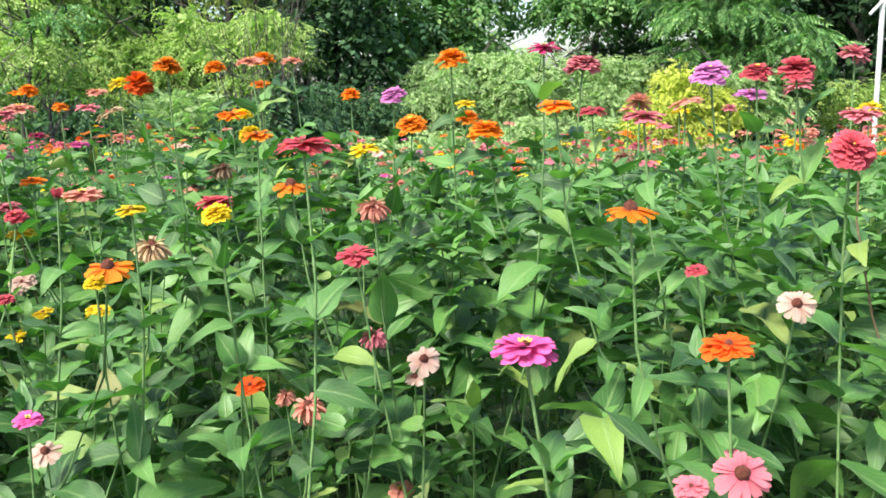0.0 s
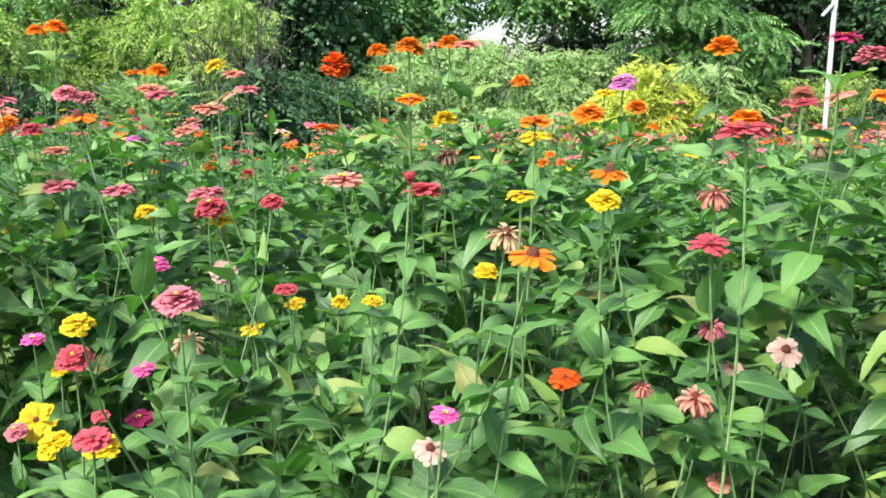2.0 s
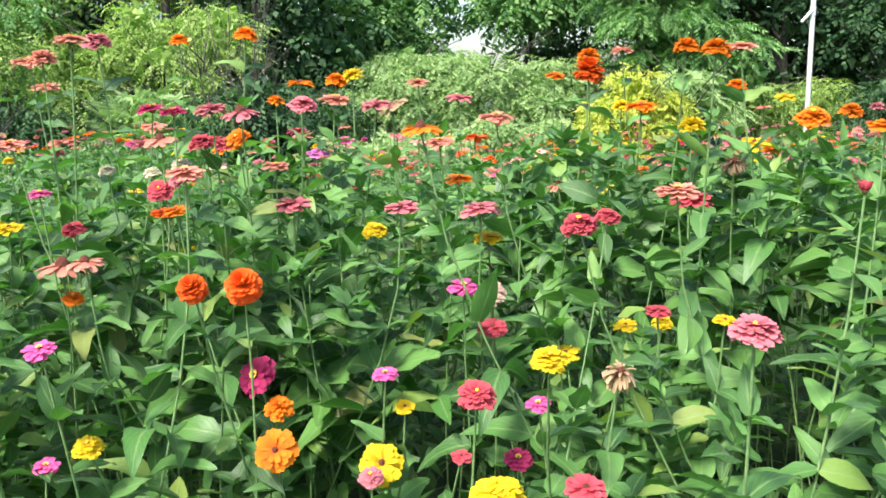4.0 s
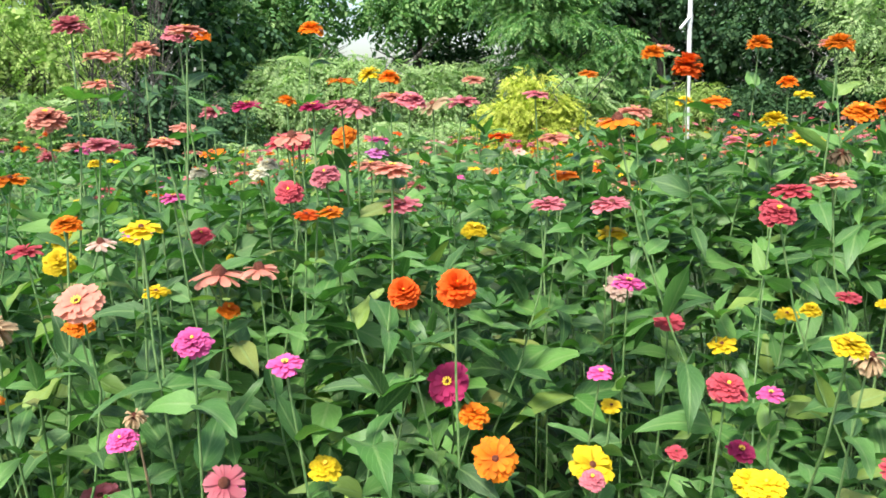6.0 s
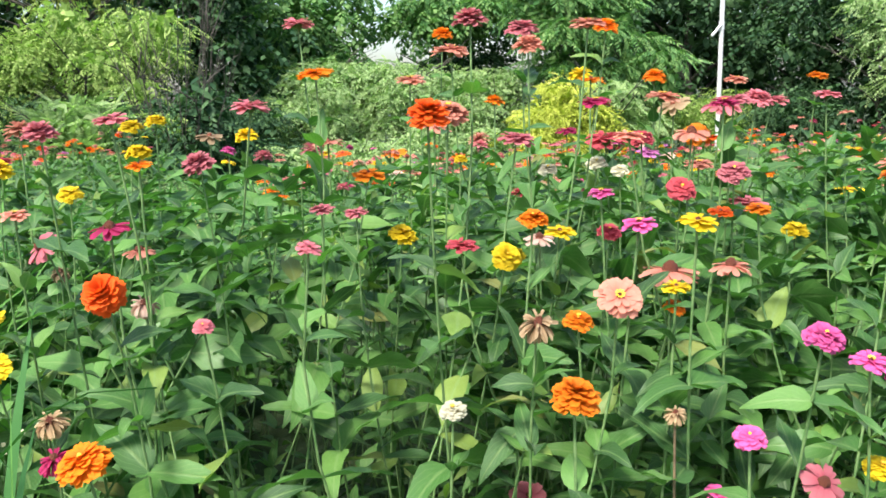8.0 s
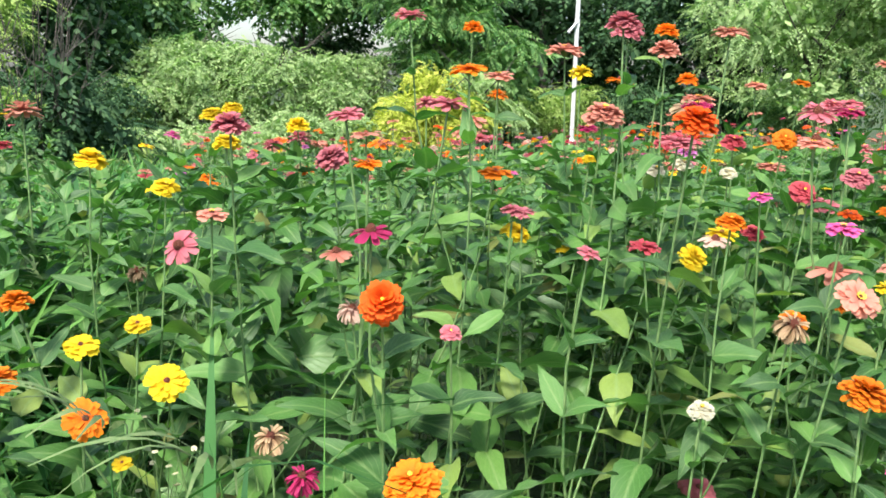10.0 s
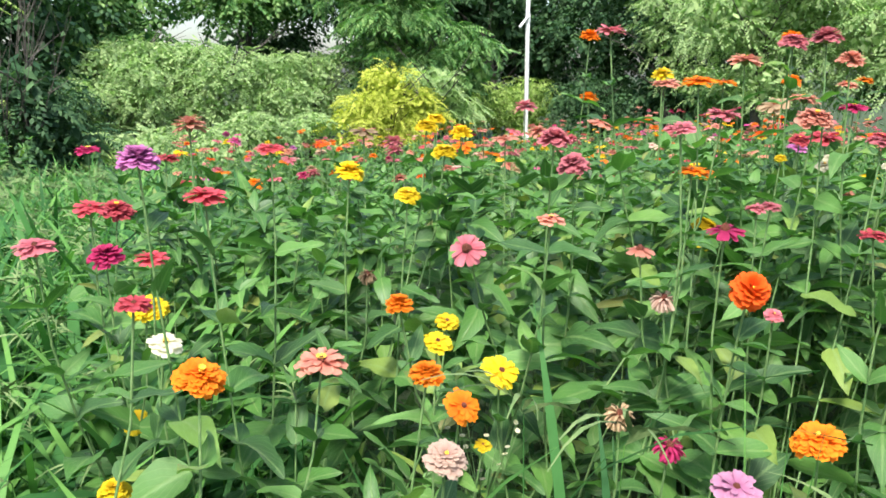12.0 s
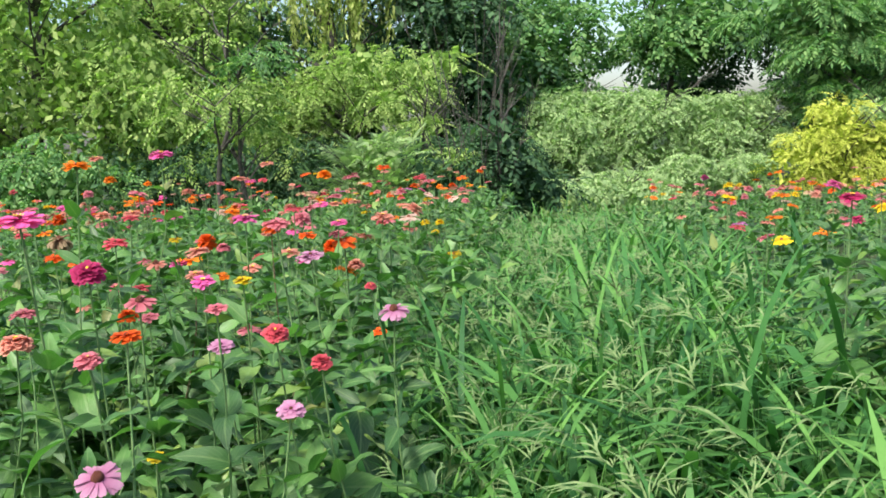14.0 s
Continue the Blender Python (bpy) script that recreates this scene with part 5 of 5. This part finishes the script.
BLADES = [blade_piece(b) for b in (0.9, 1.4, 1.9, 2.3, 2.8)]
ARCHED = [blade_piece(b, 9, 1.6) for b in (1.3, 1.9, 2.4, 2.8)]
rng = np.random.default_rng(31)
n = 23000
y = 1.2 + 9.5 * rng.random(n) ** 1.35
x = strip_mid(y) + np.where(rng.random(n) < 0.55, rng.uniform(-0.66, 0.68, n), rng.normal(0, 0.4, n)) * (1 + 0.03 * y)
ok = front(x, y) > 0.35
x, y = x[ok], y[ok]
tall = np.interp(front(x, y), (0.3, 0.8, 2, 4, 8), (0.5, 0.8, 1.0, 0.95, 0.8))
lengths = (0.26 + 0.40 * rng.random(len(x))) * tall
lift = 0.45 * rng.random(len(x)) * tall
tagged(new("tall_grass", mesh_from("tall_grass", place_blades(rng, x, y, lengths, (0.55 + 0.85 * rng.random(len(x)) ** 2.0) * np.interp(x - strip_mid(y), (-0.5, 0.4), (0.65, 1.05)), BLADES, lift), [M_GRASS])),
       "long arching green grass between two flower beds", "grass", "", "stuff")


n = 1150
y = 2.2 + 5.6 * rng.random(n)
x = strip_mid(y) + 0.10 + rng.normal(0, 0.40, n)
tagged(new("tall_grass", mesh_from("tall_grass", place_blades(rng, x, y, 0.36 + 0.34 * rng.random(n), 1.0 + 0.8 * rng.random(n), ARCHED, 0.34 * rng.random(n)), [M_GRASS])),
       "broad blue-green grass blades arching over the finer grass", "grass", "", "stuff")


def seed_heads(rng, x, y, z, size):
    """Heads of five or six thin arching fingers set with small seeds."""
    n = len(x)
    one, n0 = [], 0
    f = np.linspace(0, 1, 6)
    for i in range(6):
        turn, ln, fall = -1.0 + 0.42 * i, 0.8 + 0.25 * math.sin(5 * i), 0.5 + 0.12 * (i % 3)
        mid = np.stack([math.sin(turn) * ln * f, 0.08 * i + math.cos(turn) * ln * f, 0.40 * f - fall * f * f], -1)
        w = (0.012 + 0.013 * (np.arange(6) % 2)) * np.interp(f, (0, 0.2, 0.8, 1), (0.4, 1, 0.9, 0.2))
        side = np.stack([math.cos(turn) * w, -math.sin(turn) * w, 0.6 * w], -1)
        v, q, u = grid_piece(np.stack([mid - side, mid + side], 1))
        one.append((v, q + n0, u))
        n0 += len(v)
    V, Q, U = (np.concatenate([o[k] for o in one]) for k in range(3))
    az = rng.random(n) * 6.28
    T = np.stack([x, y, ground_z(x, y) + z], -1)
    pieces = [(*scatter((V, Q, U), rot(az, rng.normal(0.5, 0.25, n), 0 * az, size), T), 0)]
    st = tube(np.array([(0, 0, 0), (0, 0, 0.5), (0, 0, 1.0)]), np.array([0.0016, 0.0014, 0.001]), 4)
    S = np.tile(np.eye(3), (n, 1, 1))
    S[:, 2, 2] = z
    dx, dy = rng.normal(0, 0.12, n), rng.normal(0, 0.12, n)
    S[:, 0, 2], S[:, 1, 2] = dx, dy
    pieces.append((*scatter(st, S, np.stack([x - dx, y - dy, ground_z(x, y)], -1)), 1))
    return pieces


n = 1250
y = 1.6 + 6.5 * rng.random(n) ** 1.2
x = strip_mid(y) - 0.12 + rng.normal(0, 0.42, n)
ok = front(x, y) > 0.6
x, y = x[ok], y[ok]
z = np.interp(front(x, y), (0.5, 0.9, 2), (0.40, 0.58, 0.72)) * (0.8 + 0.3 * rng.random(len(x)))
tagged(new("grass_seed_heads", mesh_from("grass_seed_heads", seed_heads(rng, x, y, z, 0.055 + 0.05 * rng.random(len(x))), [M_SEED, M_GRASS])),
       "pale drooping seed heads over the long grass", "grass", "", "stuff")


# ---- single things at the edge of the bed ----
def grass_tuft(x, y, blades):
    """A tuft of broad blades: way, lean, length, width and bend of each."""
    tuft = tagged(new("grass_tuft"), "tuft of broad upright grass blades among the zinnias", "grass", "grass tufts in the bed")
    tuft.location = (x, y, -0.02)
    for way, lean, length, wide, bend in blades:
        R = rot(np.array([radians(way)]), -radians(lean), 0, 1.0)
        R[:, :, 0] *= wide * 0.72
        R[:, :, 1:] *= length
        part("blade", mesh_from("blade", [(*scatter(blade_piece(bend, 12, 2.6), R, np.zeros((1, 3))), 0)], [M_GRASS]), tuft)


grass_tuft(-2.61, 1.62, [(68, 13, 1.00, 1.25, 0.35), (150, 8, 0.86, 0.6, 0.9), (120, 12, 0.7, 0.8, 0.9), (-150, 14, 0.6, 0.8, 1.3)])
grass_tuft(-2.59, 1.60, [(60, 6, 0.84, 1.3, 0.5), (50, 10, 0.80, 1.2, 0.7), (95, 8, 0.74, 0.9, 0.3), (-70, 14, 0.7, 0.7, 1.2)])
grass_tuft(-2.69, 1.84, [(-63, 2, 1.16, 1.3, 1.75), (-40, 4, 1.12, 0.5, 1.5), (110, 8, 0.76, 0.9, 0.5), (200, 12, 0.7, 0.7, 0.9), (40, 12, 0.72, 0.6, 0.6)])
grass_tuft(-2.515, 1.49, [(-100, 2, 0.93, 0.30, 0.15), (-70, 3, 0.90, 0.26, 0.2), (60, 2, 0.96, 0.26, 0.15), (150, 3, 0.92, 0.24, 0.2), (20, 4, 0.88, 0.24, 0.25)])
grass_tuft(-3.02, 1.62, [(-120, 10, 0.7, 0.8, 0.9), (150, 12, 0.75, 0.8, 1.2), (40, 8, 0.7, 0.7, 0.6), (-60, 18, 0.7, 0.7, 1.5)])
grass_tuft(-2.72, 2.55, [(90, 5, 1.15, 0.5, 0.4), (10, 8, 1.1, 0.5, 0.7), (180, 9, 1.1, 0.5, 0.9)])

hr = np.random.default_rng(43)
for hx, hy, hz, wide in ((-2.56, 1.66, 0.80, 0.17), (-2.66, 1.74, 0.84, 0.13), (-2.38, 1.42, 0.70, 0.12)):
    head = tagged(new("grass_seed_stalk"), "grass stalk with thin spreading green seed fingers", "grass", "seed stalks in the bed")
    head.location = (hx, hy, 0)
    for name, piece in zip(("seed_head", "stalk"), seed_heads(hr, np.zeros(1), np.zeros(1), np.array([hz]), np.array([wide]))):
        part(name, mesh_from(name, [(*piece[:3], 0)], [M_SEED if name == "seed_head" else M_GRASS]), head)

fr = np.random.default_rng(41)
for fx, fy, fz, count in ((-2.568, 1.934, 0.74, 15), (-2.46, 1.42, 0.72, 9), (-1.42, 0.86, 0.68, 7)):
    plant = tagged(new("fleabane"), "spindly weed with clusters of tiny white flowers", "flower", "small white weeds")
    plant.location = (fx, fy, -0.02)
    tw = np.array([(0, 0, 0), (0.01, 0, fz * 0.4), (0, 0.01, fz * 0.75)])
    part("stem", mesh_from("stem", [(*tube(tw, np.array([0.0022, 0.0018, 0.0014]), 5), 0)], [M_STEM]), plant)
    for _ in range(count):
        tip = np.array([fr.normal(0, 0.03), fr.normal(0, 0.03), fz + fr.normal(0, 0.04)])
        part("twig", mesh_from("twig", [(*tube(np.stack([tw[2], (tw[2] + tip) / 2 + fr.normal(0, 0.006, 3), tip]), np.array([0.001, 0.0008, 0.0006]), 4), 0)], [M_STEM]), plant)
        m = Matrix.Translation(tip) @ Matrix.Rotation(fr.normal(0, 0.4), 4, "X") @ Matrix.Diagonal((0.009, 0.009, 0.009, 1))
        if not isinstance(PETAL_MESH["single", "white", 0], bpy.types.Mesh):
            PETAL_MESH["single", "white", 0] = mesh_from("bloom", PETAL_MESH["single", "white", 0][0], [PETAL["white"]])
        part("floret", PETAL_MESH["single", "white", 0], plant, "", m)
